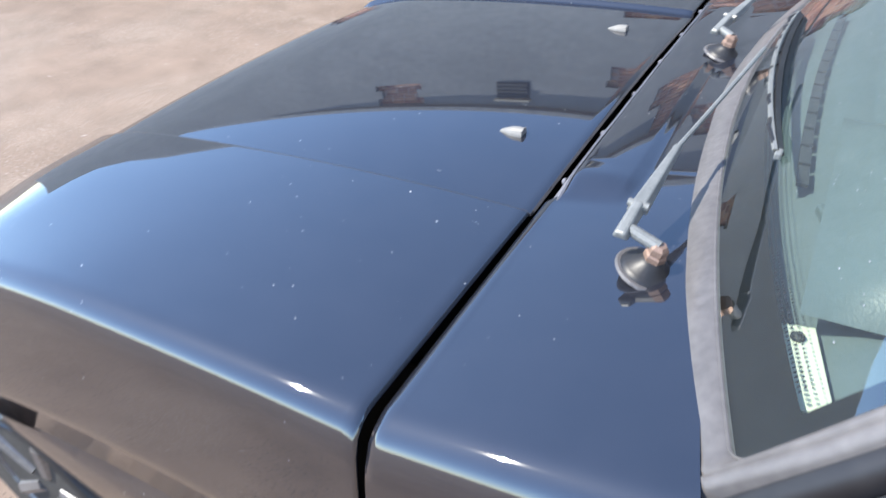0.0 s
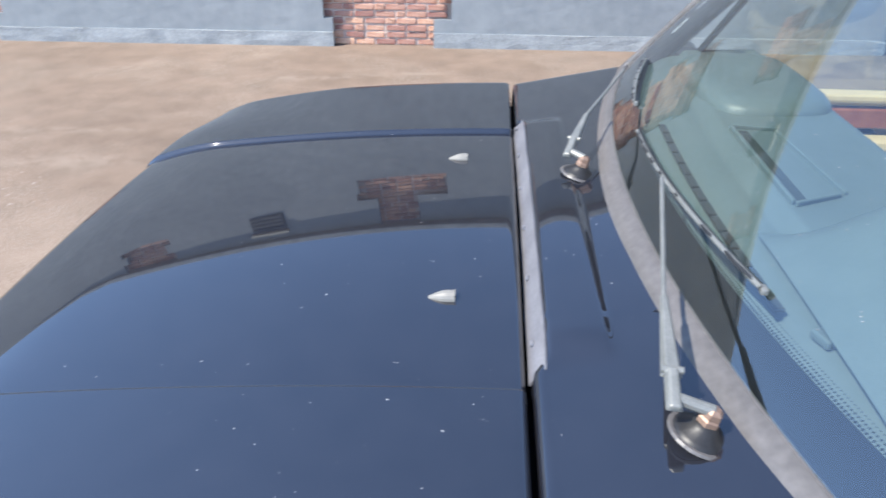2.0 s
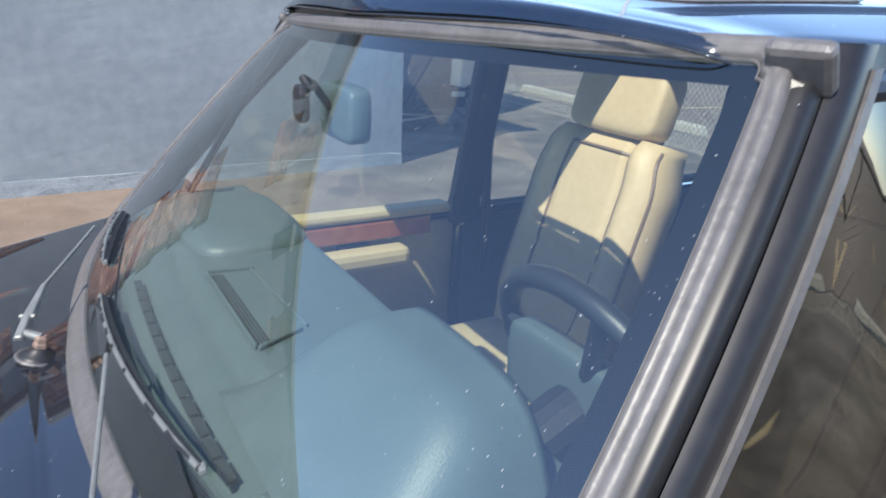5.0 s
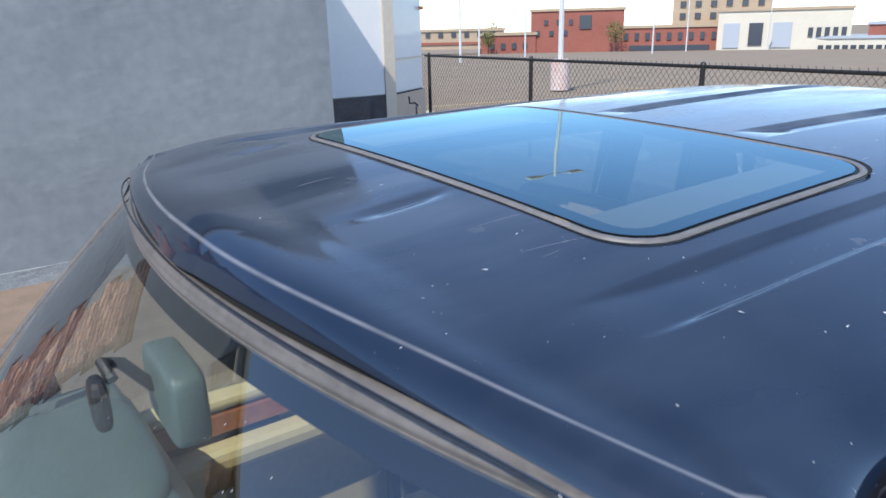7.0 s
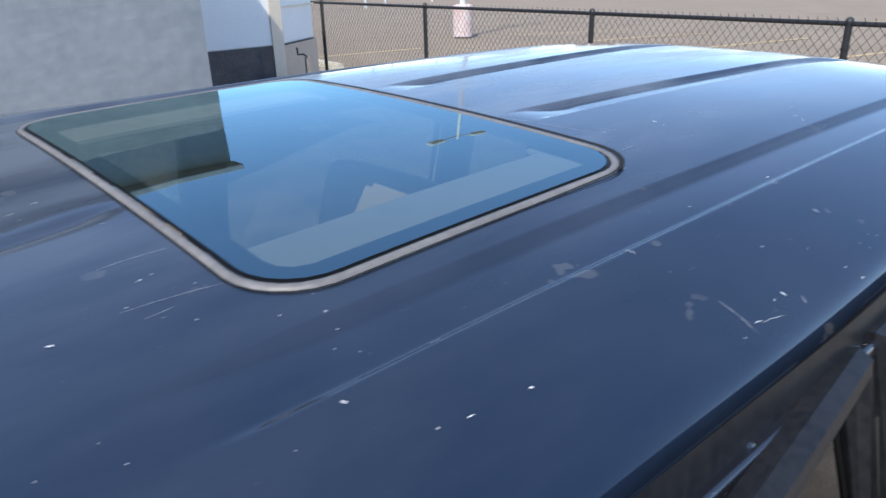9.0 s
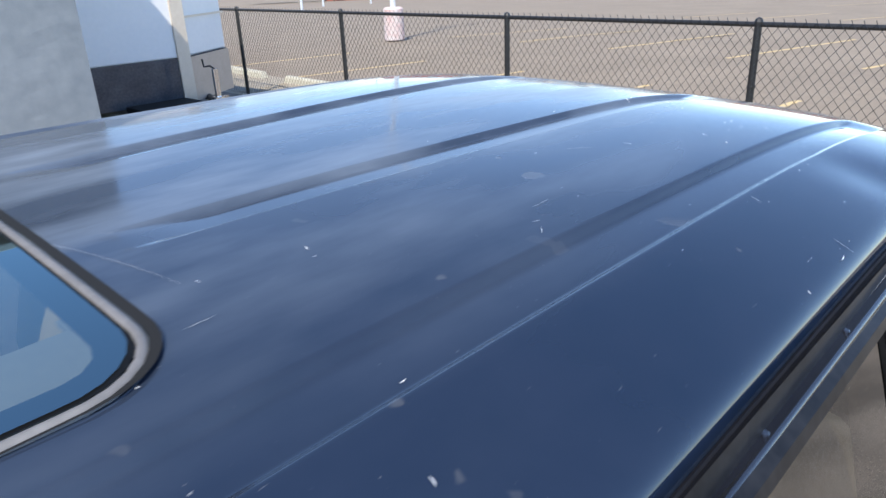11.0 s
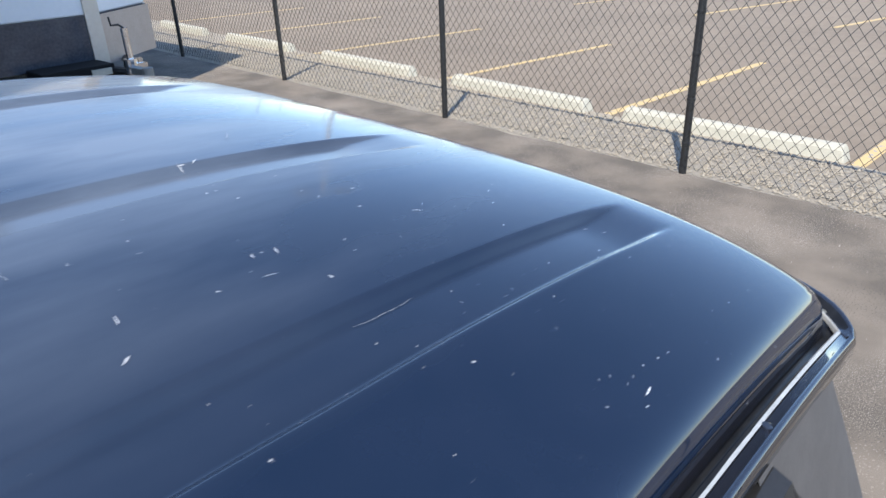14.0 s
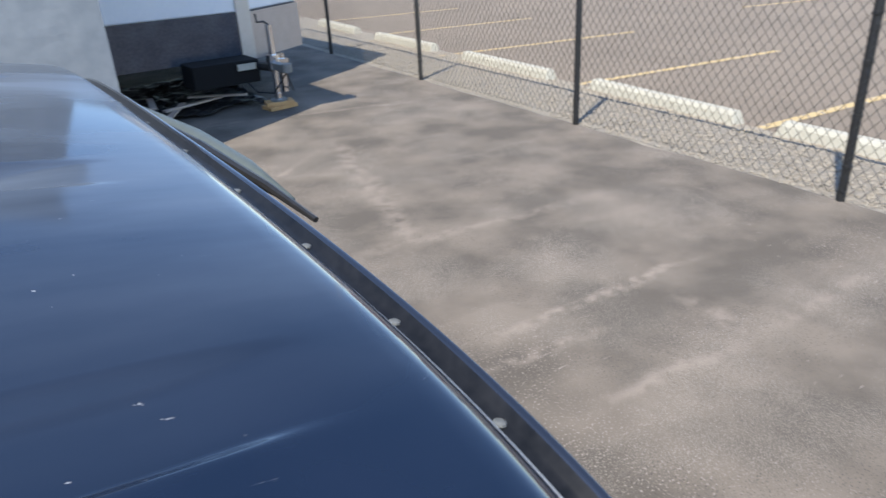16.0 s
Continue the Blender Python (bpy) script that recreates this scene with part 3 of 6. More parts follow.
def build_fence():
    f = thing("chain_link_fence", "black vinyl-coated chain-link fence with round posts", "fence", (fence_x(0), 0, 0))

    def loc(y, z):
        return Vector((fence_x(y) - fence_x(0), y, z))
    bm = B()
    cyl(bm, (0, 0, -0.2), (0, 0, FENCE_TOP + 0.01), 0.03, 14)
    lathe(bm, [(0.034, FENCE_TOP - 0.01), (0.036, FENCE_TOP + 0.02), (0.026, FENCE_TOP + 0.045), (0.006, FENCE_TOP + 0.055)], 14)
    for z in (0.25, 0.6, 0.95, 1.25):
        lathe(bm, [(0.031, z - 0.012), (0.034, z - 0.01), (0.034, z + 0.01), (0.031, z + 0.012)], 14)
    post = part("post", bm, FENCE, f)
    post.location = loc(POST_Y[0], 0)
    for y in POST_Y[1:]:
        p = post.copy()
        scene.collection.objects.link(p)
        p.location = loc(y, 0)
    for y0, y1 in zip(POST_Y, POST_Y[1:]):
        bm = B()
        cyl(bm, loc(y0, FENCE_TOP), loc(y1, FENCE_TOP), 0.021, 12)
        part("top_rail", bm, FENCE, f)
        # woven mesh of one bay: zigzag wires leaning both ways
        verts, faces = [], []
        z0, z1 = 0.05, FENCE_TOP + 0.02
        step, w = 0.082, 0.0026
        h = z1 - z0
        run = h * 0.80
        n = int((y1 - y0 + run) / step) + 1

        def wire(ya, za, yb, zb, off):
            k = len(verts)
            for yy, zz in ((ya, za), (yb, zb)):
                c = loc(yy, zz)
                for dx, dy in ((-w, 0), (w * 0.5, w), (w * 0.5, -w)):
                    verts.append((c.x + dx + off, c.y + dy, c.z))
            faces.extend([(k, k + 1, k + 4, k + 3), (k + 1, k + 2, k + 5, k + 4), (k + 2, k, k + 3, k + 5)])
        for i in range(n):
            s = y0 - run + i * step
            for sgn in (1, -1):
                a, b = (s, s + run) if sgn == 1 else (s + run, s)
                za, zb = z0, z1
                lo, hi = (a, b) if a < b else (b, a)
                if hi <= y0 or lo >= y1:
                    continue
                t0 = max(0, (y0 - a) / (b - a) if b > a else (y1 - a) / (b - a))
                t1 = min(1, (y1 - a) / (b - a) if b > a else (y0 - a) / (b - a))
                wire(a + (b - a) * t0, za + h * t0, a + (b - a) * t1, za + h * t1, 0.002 * sgn - 0.026)
        for i in range(int((y1 - y0) / step)):
            s = y0 + i * step
            wire(s, z1, s + 0.012, z1 + 0.03, -0.026)
        wire(y0, z0 + 0.02, y1, z0 + 0.02, -0.03)
        me = bpy.data.meshes.new("mesh_panel")
        me.from_pydata(verts, [], faces)
        me.materials.append(FENCE)
        ob = new("mesh_panel", me)
        ob.parent = f


build_fence()


def wall_y(x):
    return 5.66 + 0.02 * x


WALL_H = 4.08
WALL_END = 3.62


def in_patch(x, z):
    j = 0.09 if int(z / 0.23) % 2 else 0.0
    if -1.55 - j < x < -0.57 + j * 1.7 and z < 2.3:
        return True
    if -1.70 - j * 0.5 < x < -0.63 and 3.2 < z < 3.56:
        return True
    if -1.50 < x < -1.02 and 3.5 < z < WALL_H - 0.03:
        return True
    if -5.45 - j < x < -4.80 + j and z < 0.75:
        return True
    return -5.0 - j < x < -4.42 + j and 3.6 < z < WALL_H - 0.03


def build_wall():
    # rendered skin around the bare brick, standing proud of it
    bm = B()
    xs = sorted(set([-16, 3.62] + lin(-16, -6, 20) + lin(-6, -4, 44) + lin(-4, -2, 12) + lin(-2, 0, 48) + lin(0, 3.62, 18)))
    zs = lin(0.135, WALL_H, 64)

    def skin(x, z):
        return Vector((x, wall_y(x) + 0.006 * noise.noise((x * 1.3, z * 1.5, 0)) + 0.004 * noise.noise((x * 5, z * 6, 3)), z))
    sheet(bm, skin, xs, zs, keep=lambda x, z: not in_patch(x, z))
    w = part("wall_rendered_face", bm, WALLPAINT, solid=0.035)
    tagged(w, "long grey-painted rendered masonry wall with bare patches", "wall", kind="structure")
    bm = B()
    sheet(bm, lambda x, z: Vector((x, wall_y(x) - 0.012 + 0.012 * noise.noise((x * 4, z * 9, 5)), z)), xs, [-0.02, 0.05, 0.1, 0.135], keep=lambda x, z: not in_patch(x, z + 0.02))
    b = part("wall_footing", bm, WALLBASE, solid=0.04)
    tagged(b, "pale grey painted footing along the wall", "wall base", kind="structure")
    # the masonry behind, and the end and back of the building
    bm = B()
    y0, y1 = wall_y(-16) + 0.06, wall_y(3.62) + 0.06
    c = [(-16, y0), (3.60, y1), (3.60, 15), (-16, 15)]
    lo = [bm.verts.new((x, y, -0.02)) for x, y in c]
    hi = [bm.verts.new((x, y, WALL_H - 0.02)) for x, y in c]
    for i in range(4):
        bm.faces.new((lo[i], lo[(i + 1) % 4], hi[(i + 1) % 4], hi[i]))
    bm.faces.new(hi)
    core = part("wall_core", bm, MORTAR)
    tagged(core, "old masonry behind peeled grey render", "wall", kind="structure")
    bm = B()
    sheet(bm, lambda y, z: Vector((3.625 + 0.004 * noise.noise((y, z, 0)), y, z)), lin(5.74, 15, 30), lin(0, WALL_H, 14))
    e = part("wall_end", bm, WALLPAINT, solid=0.02)
    tagged(e, "grey-painted end wall of the building", "wall", kind="structure")
    bm = B()
    box(bm, (-6.2, wall_y(-6) + 0.05, WALL_H + 0.03), (19.7, 0.24, 0.09))
    cp = part("wall_coping", bm, WALLBASE, bevel=0.015)
    tagged(cp, "pale coping along the wall's top", "coping", kind="structure")
    # dark vent with a pale sill, high on the wall
    v = thing("wall_vent", "dark louvred vent with a pale sill on the wall", "vent", (-2.95, wall_y(-2.95), 3.58))
    bm = B()
    box(bm, (0, -0.02, 0.16), (0.46, 0.05, 0.32))
    part("vent_box", bm, BLACK, v, bevel=0.006)
    for k in range(4):
        bm = B()
        box(bm, (0, -0.05, 0.05 + 0.07 * k), (0.42, 0.02, 0.04))
        part("louvre", bm, DASHDARK, v)
    bm = B()
    box(bm, (0, -0.045, 0.35), (0.5, 0.1, 0.04))
    part("sill", bm, CONCRETE, v, "pale sill")
    return core


WALL_CORE = build_wall()


def build_trailer():
    # V-nosed box trailer: base point under its nose
    nx, ny = 5.55, 7.83
    t = thing("cargo_trailer", "white enclosed cargo trailer with dark lower band parked by the wall", "trailer", (nx, ny, 0))
    plan = [(-2.3, 0.55), (-1.9, 0.0), (0.0, 0.0), (0.95, 0.62), (0.95, 5.6), (-2.3, 5.6)]

    def ring(z0, z1, out=0.0, sides=None):
        bm = B()
        n = len(plan)
        cx, cy = -0.6, 2.6
        P = []
        for x, y in plan:
            d = Vector((x - cx, y - cy)).normalized()
            P.append((x + d.x * out, y + d.y * out))
        lo = [bm.verts.new((x, y, z0)) for x, y in P]
        hi = [bm.verts.new((x, y, z1)) for x, y in P]
        for i in range(n):
            bm.faces.new((lo[i], lo[(i + 1) % n], hi[(i + 1) % n], hi[i]))
        bm.faces.new(lo[::-1])
        bm.faces.new(hi)
        return bm
    part("body", ring(1.06, 2.75), TRAILER, t, bevel=0.02)
    part("roof_cap", ring(2.75, 2.82, 0.02), TREADPLATE, t, bevel=0.02)
    part("lower_band", ring(0.54, 1.06, 0.006), TRAILERLOW, t, "dark blue stone guard")
    bm = B()
    box(bm, (0.0, -0.012, 1.63), (0.17, 0.03, 2.24))
    part("nose_trim", bm, TREADPLATE, t, "bright aluminium corner trim", bevel=0.006)
    # Lower nose panel: the ground's tan reflection is put into its colour.
    bm = B()
    a, b = Vector((0.06, 0.02)), Vector((0.97, 0.62))
    n = Vector((b.y - a.y, -(b.x - a.x))).normalized() * 0.016
    q = [bm.verts.new((*(p + n), z)) for p, z in ((a, 0.5), (b, 0.5), (b, 1.05), (a, 1.05))]
    bm.faces.new(q)
    part("tan_band", bm, TANBAND, t, "lower panel with the ground's tan reflection in its colour", solid=0.006)
    for z in (0.58, 1.52, 2.7):
        bm = B()
        q = [bm.verts.new((*(p + n * 1.3), zz)) for p, zz in ((a, z), (b, z), (b, z + 0.025), (a, z + 0.025))]
        bm.faces.new(q)
        part("panel_seam", bm, TREADPLATE, t, solid=0.008)
    bm = B()
    box(bm, (0.93, 0.56, 2.22), (0.05, 0.06, 0.05), 34)
    part("marker_lamp", bm, AMBER, t, "amber marker lamp", bevel=0.008)
    # drawbar, coupler, jack
    for s in (-1, 1):
        bm = B()
        cyl(bm, (0.05 + s * 0.55, 0.9, 0.5), (0.05 + s * 0.04, -0.62, 0.48), 0.05, 8)
        part("drawbar", bm, BLACK, t)
    bm = B()
    box(bm, (-0.45, -0.22, 0.44), (0.78, 0.44, 0.26))
    part("battery_box", bm, GAP, t, bevel=0.01)
    bm = B()
    box(bm, (-0.22, -0.46, 0.50), (0.22, 0.02, 0.07))
    part("rating_plate", bm, CONCRETE, t, "pale plate")
    bm = B()
    box(bm, (0.05, -0.78, 0.50), (0.09, 0.4, 0.08))
    cyl(bm, (0.05, -0.98, 0.46), (0.05, -0.98, 0.56), 0.06, 12)
    part("coupler", bm, GREYMETAL, t, bevel=0.008)
    j = (0.05, -0.62)
    bm = B()
    cyl(bm, (*j, 0.15), (*j, 0.95), 0.036, 14)
    cyl(bm, (*j, 0.46), (*j, 0.62), 0.075, 14)
    box(bm, (j[0] + 0.10, j[1], 0.40), (0.05, 0.06, 0.44))
    box(bm, (j[0] + 0.05, j[1], 0.54), (0.22, 0.12, 0.05))
    cyl(bm, (*j, 0.10), (*j, 0.18), 0.045, 14)
    part("jack", bm, CHROME, t, "bright tongue jack")
    bm = B()
    tube(bm, [(j[0], j[1], 0.95), (j[0] - 0.05, j[1], 0.99), (j[0] - 0.13, j[1], 0.99), (j[0] - 0.14, j[1], 1.08)], 0.012)
    part("jack_crank", bm, BLACK, t)
    bm = B()
    cyl(bm, (j[0], j[1], 0.09), (j[0], j[1], 0.11), 0.1, 16)
    part("jack_foot", bm, GREYMETAL, t)
    for s in (-1, 1):
        bm = B()
        tube(bm, [(0.05, -0.95, 0.45), (0.05 + s * 0.12, -0.8, 0.22), (0.05 + s * 0.2, -0.5, 0.2), (0.05 + s * 0.3, -0.2, 0.42)], 0.009)
        part("safety_chain", bm, BLACK, t)
    for x in (-2.0, 0.75):
        bm = B()
        for yy in (3.0, 3.85):
            cyl(bm, (x - 0.1, yy, 0.34), (x + 0.1, yy, 0.34), 0.34, 24)
        part("wheels", bm, TYRE, t)
    bm = B()
    box(bm, (-0.67, 3.2, 0.46), (2.4, 4.6, 0.07))
    part("chassis", bm, BLACK, t)
    wb = thing("timber_block", "orange-brown stacked timber block under the jack", "timber block", (nx + 0.05, ny - 0.62, 0))
    for k, (rz, s) in enumerate(((8, (0.36, 0.22, 0.045)), (-12, (0.32, 0.2, 0.042)))):
        bm = B()
        box(bm, (0, 0, 0.024 + 0.045 * k), s, rz)
        part("plank", bm, TIMBER, wb, bevel=0.005)


build_trailer()


def trailer_clutter():
    # Added black sheet: stands in for the deep shade under the trailer.
    t = thing("tarpaulin", "crumpled black sheet added for the deep shade under the trailer's nose", "tarpaulin", (4.5, 8.3, 0))
    bm = B()
    sheet(bm, lambda x, y: Vector((x, y, 0.03 + 0.07 * abs(noise.noise((x * 3, y * 3, 2))) + 0.03 * noise.noise((x * 9, y * 9, 4)))), lin(-0.75, 1.1, 30), lin(-0.95, 1.6, 40),
          keep=lambda x, y: y > -0.72 + 0.25 * noise.noise((x * 2, 0, 9)) - 0.12 * x)
    part("sheet", bm, BLACK, t, solid=0.006)
    for k, (x, y, rz, ln) in enumerate(((4.45, 7.45, 62, 0.9), (4.72, 7.62, 20, 0.8), (5.05, 7.75, -35, 0.7), (4.3, 7.8, 80, 0.6))):
        b = thing("old_board", "grey-brown weathered board lying under the trailer", "board", (x, y, 0.07 + 0.02 * k), "boards under the trailer")
        bm = B()
        box(bm, (0, 0, 0.045), (ln, 0.07, 0.022), rz)
        part("plank", bm, TANBAND, b, bevel=0.003)


trailer_clutter()


def far_building(name, label, corners, z0, z1, material, rows=(), roof=None):
    """A far block: corners are two plan ends of its front; rows: (z, height, count, width share, material)."""
    (ax, ay), (bx, by) = corners
    t = thing(name, label, "building", ((ax + bx) / 2, (ay + by) / 2, z0))
    d = Vector((bx - ax, by - ay, 0))
    L = d.length
    d.normalize()
    back = Vector((-d.y, d.x, 0))
    if back.dot(Vector((ax, ay, 0))) < 0:
        back = -back
    m = Matrix.Identity(4)
    for i in range(3):
        m[i][0], m[i][1] = d[i], back[i]
    bm = B()
    box(bm, (0, 7, (z1 - z0) / 2), (L, 14, z1 - z0), m=m)
    part("wall", bm, material, t)
    bm = B()
    box(bm, (0, 7, z1 - z0 + 0.15), (L + 0.5, 14.5, 0.5), m=m)
    part("roof", bm, roof or FARTAN, t)
    for z, h, count, share, wm, s0, s1 in rows:
        w = L * (s1 - s0) / count
        for k in range(count):
            bm = B()
            box(bm, (-L / 2 + L * s0 + w * (k + 0.5), -0.05, z + h / 2), (w * share, 0.35, h), m=m)
            part("window", bm, wm, t)
    return t


def build_far():
    zf = -3.6
    far_building("brick_building", "far red-brick building with flat roof and few windows", ((100.5, 111), (113.5, 98)), zf, 4.6, FARRED,
                 [(4.6, 2.6, 1, 0.9, FARDARK, 0.52, 0.66), (3.4, 1.0, 3, 0.3, FARDARK, 0.0, 0.45), (5.5, 1.0, 3, 0.3, FARDARK, 0.1, 0.5)])
    far_building("brick_building", "far lower red-brick wing with a row of windows", ((113, 99), (125, 83.5)), zf, 1.0, FARRED,
                 [(2.2, 1.4, 9, 0.4, FARDARK, 0.03, 0.97), (0.2, 1.0, 1, 0.96, FARDARK, 0.1, 0.9)])
    b = far_building("office_building", "far tan upper storeys with small square windows", ((121, 93), (131.5, 77.5)), zf, 7.5, FARTAN,
                 [(8.3, 1.2, 6, 0.4, FARDARK, 0.03, 0.97), (6.0, 1.2, 6, 0.4, FARDARK, 0.03, 0.97)], FARTAN)
    b.location.x += 6
    b.location.y += 4
    far_building("white_building", "far cream-white building with tall grey doors", ((122.5, 83), (134, 64)), zf - 0.2, 3.6, FARWHITE,
                 [(0.8, 4.4, 1, 0.9, FARGREY, 0.04, 0.18), (1.2, 4.0, 1, 0.9, FARDARK, 0.24, 0.36), (0.8, 4.4, 1, 0.9, FARGREY, 0.42, 0.58), (2.6, 1.6, 5, 0.6, FARDARK, 0.68, 0.98)])
    far_building("canopy_shed", "far row of pale canopies and sheds", ((129, 74), (139, 52)), zf - 0.2, -1.5, FARWHITE,
                 [(0.1, 1.0, 14, 0.7, FARDARK, 0.25, 1.0)], FARGREY)
    far_building("brick_building", "far long red-brick warehouse beyond canopies", ((136, 62), (146, 30)), zf, 0.8, FARRED, [(2.0, 1.2, 8, 0.4, FARDARK, 0.05, 0.95)], FARGREY)
    far_building("low_building", "far low tan commercial building with a red band", ((80, 127), (96, 114)), zf + 1.2, 1.2, FARTAN,
                 [(0.9, 0.5, 1, 1.0, FARRED, 0.0, 1.0), (2.4, 1.0, 7, 0.35, FARDARK, 0.05, 0.95)])
    far_building("low_building", "far low red-brick annex", ((92, 116.5), (101, 110)), zf, 0.2, FARRED, [(1.0, 1.2, 4, 0.4, FARDARK, 0.1, 0.9)])
    rng = random.Random(3)
    # lamp post with a painted base
    t = thing("street_lamp", "tall white lot lamp post on a red-speckled concrete base", "street lamp", (16.2, 15.45, 0))
    bm = B()
    lathe(bm, [(0.30, 0), (0.30, 0.88), (0.24, 0.93)], 20)
    part("base", bm, mat("painted_concrete_base", (0.60, 0.58, 0.56), rough=0.8, color2=(0.55, 0.34, 0.31), scale=5), t, "white base with worn red paint")
    bm = B()
    cyl(bm, (0, 0, 0.9), (0, 0, 9.5), 0.085, 12, 0.06)
    part("pole", bm, GALV, t)
    bm = B()
    for s in (-1, 1):
        cyl(bm, (0, 0, 9.3), (s * 0.7, 0, 9.4), 0.03, 8)
        box(bm, (s * 0.95, 0, 9.42), (0.6, 0.3, 0.12))
    part("lamp_head", bm, GALV, t)
    for x, y, h in ((62, 69, 11), (55, 69.5, 10), (83, 66, 12), (104, 76, 12), (120, 71, 11), (40, 53, 10)):
        t = thing("utility_pole", "far pale lamp pole on the parking lot", "pole", (x, y, ground_z(x, y)), "far poles")
        bm = B()
        cyl(bm, (0, 0, 0), (0, 0, h), 0.12, 8, 0.08)
        part("pole", bm, GALV, t)
        bm = B()
        box(bm, (0, 0, h), (0.8, 0.3, 0.15))
        part("lamp_head", bm, GALV, t)
    for x, y, s in ((110, 97, 2.6), (91, 113, 2.0), (98, 120, 3)):
        t = thing("tree", "far small tree in thin spring leaf", "tree", (x, y, ground_z(x, y)), "far trees")
        bm = B()
        tube(bm, [(0, 0, 0), (0.1, 0, s * 0.8), (0.1, 0.1, s * 1.5)], [0.16, 0.12, 0.05])
        for k in range(6):
            a = k * 1.05
            tube(bm, [(0.1, 0, s * (0.7 + 0.1 * k)), (0.1 + math.cos(a) * s * 0.5, math.sin(a) * s * 0.5, s * (1.1 + 0.12 * k))], [0.07, 0.02], 6)
        part("trunk", bm, BARK, t)
        verts, faces = [], []
        for k in range(700):
            u = Vector((rng.gauss(0, 1), rng.gauss(0, 1), rng.gauss(0, 1))).normalized() * (rng.random() ** 0.4)
            c = Vector((u.x * s * 0.75, u.y * s * 0.75, s * 1.45 + u.z * s * 0.85))
            i = len(verts)
            for j in range(3):
                verts.append(c + Vector((rng.uniform(-1, 1), rng.uniform(-1, 1), rng.uniform(-1, 1))) * 0.22)
            faces.append((i, i + 1, i + 2))
        me = bpy.data.meshes.new("crown")
        me.from_pydata(verts, [], faces)
        me.materials.append(LEAF)
        ob = new("crown", me)
        ob.parent = t


build_far()


# ---- the car: front towards -x, left side towards -y ----
CAR = thing("suv_car", "dark navy four-door off-road estate car with weathered paint", "car")


def bonnet_z(x, y):
    ay = abs(y)
    z = 1.117 + 0.016 * x - 0.085 * x * x - 0.050 * min(ay, 0.45) ** 2 - 0.003 * (y / 0.8) ** 2
    if x < -0.70:
        z -= 0.55 * (x + 0.70) ** 2 + 2.0 * max(0, -0.88 - x) ** 1.5
    z += 0.009 * sm(ay, 0.446, 0.457) - 0.022 * sm(-x, 0.4, 0.95) * sm(ay, 0.55, 0.82)
    if ay > 0.788:
        t = min(1, (ay - 0.788) / 0.037)
        z -= 0.040 * (1 - math.sqrt(max(0, 1 - t * t)))
    return z


def spread(y, half):
    """Carries the outer part of a panel, modelled to +-half, out to the car's full width."""
    return y * (1 + (0.864 / half - 1) * sm(abs(y), 0.50, 0.79))


def build_bonnet():
    bm = B()
    ys = sorted(set([-0.825, -0.818, -0.808, 0.808, 0.818, 0.825] + lin(-0.800, -0.72, 10) + lin(-0.72, -0.465, 8) + lin(-0.465, -0.435, 14) + lin(-0.435, 0.435, 24)
                    + lin(0.435, 0.465, 14) + lin(0.465, 0.72, 8) + lin(0.72, 0.800, 10)))
    xs = lin(-0.91, -0.8, 12) + lin(-0.8, -0.03, 24)[1:] + [-0.02, -0.012, -0.006, -0.001]

    def f(x, y):
        r = max(0, x + 0.012)
        xf = x
        if x < -0.75:
            xf = x + 0.06 * (abs(y) / 0.8) ** 4 * (-0.75 - x) / 0.25
        return Vector((xf, spread(y, 0.825), bonnet_z(x, y) - r * r * 40))
    g = sheet(bm, f, xs, ys)
    for j in (0, -1):   # side lips
        rows = [r[j] for r in g]
        sgn = 1 if j else -1
        for dy, dz in ((0.0015, 0.012), (0.004, 0.04), (0.009, 0.11), (0.012, 0.19), (0.011, 0.268), (-0.010, 0.270), (-0.014, 0.31)):
            low = [bm.verts.new((v.co.x, v.co.y + sgn * dy, v.co.z - dz)) for v in ([r[j] for r in g])]
            for i in range(len(rows) - 1):
                bm.faces.new((rows[i], low[i], low[i + 1], rows[i + 1]))
            rows = low
    front = [bm.verts.new(v.co + Vector((-0.085, 0, -0.13))) for v in g[0]]
    for i in range(len(front) - 1):
        bm.faces.new((g[0][i], g[0][i + 1], front[i + 1], front[i]))
    part("bonnet", bm, PAINT, CAR, "glossy dark navy bonnet with raised outer edges", smooth=True, solid=0.006)
    # washer jets
    for y in (-0.255, 0.278):
        bm = B()
        us = lin(0, 1, 10)
        vs = lin(0, math.pi, 8)
        sheet(bm, lambda u, a: Vector((-0.026 + 0.040 * u, 0.0115 * math.cos(a) * (0.25 + 0.75 * math.sin(min(1, u * 1.4) * 1.57)),
                                       0.013 * math.sin(a) * (0.15 + 0.85 * math.sin(min(1, u * 1.25) * 1.57)))), us, vs)
        box(bm, (0.013, 0, 0.005), (0.002, 0.018, 0.011))
        j = part("washer_jet", bm, JET, CAR, "small pale grey washer jet", smooth=False)
        j.location = (-0.113, y, bonnet_z(-0.113, y) - 0.001)
    # shut gap lining under the rear edge
    bm = B()
    box(bm, (0.012, 0, 1.03), (0.05, 1.6, 0.05))
    part("shut_gap_channel", bm, GAP, CAR)


build_bonnet()


def seal_x(y):
    return 0.160 + 0.166 * y * y


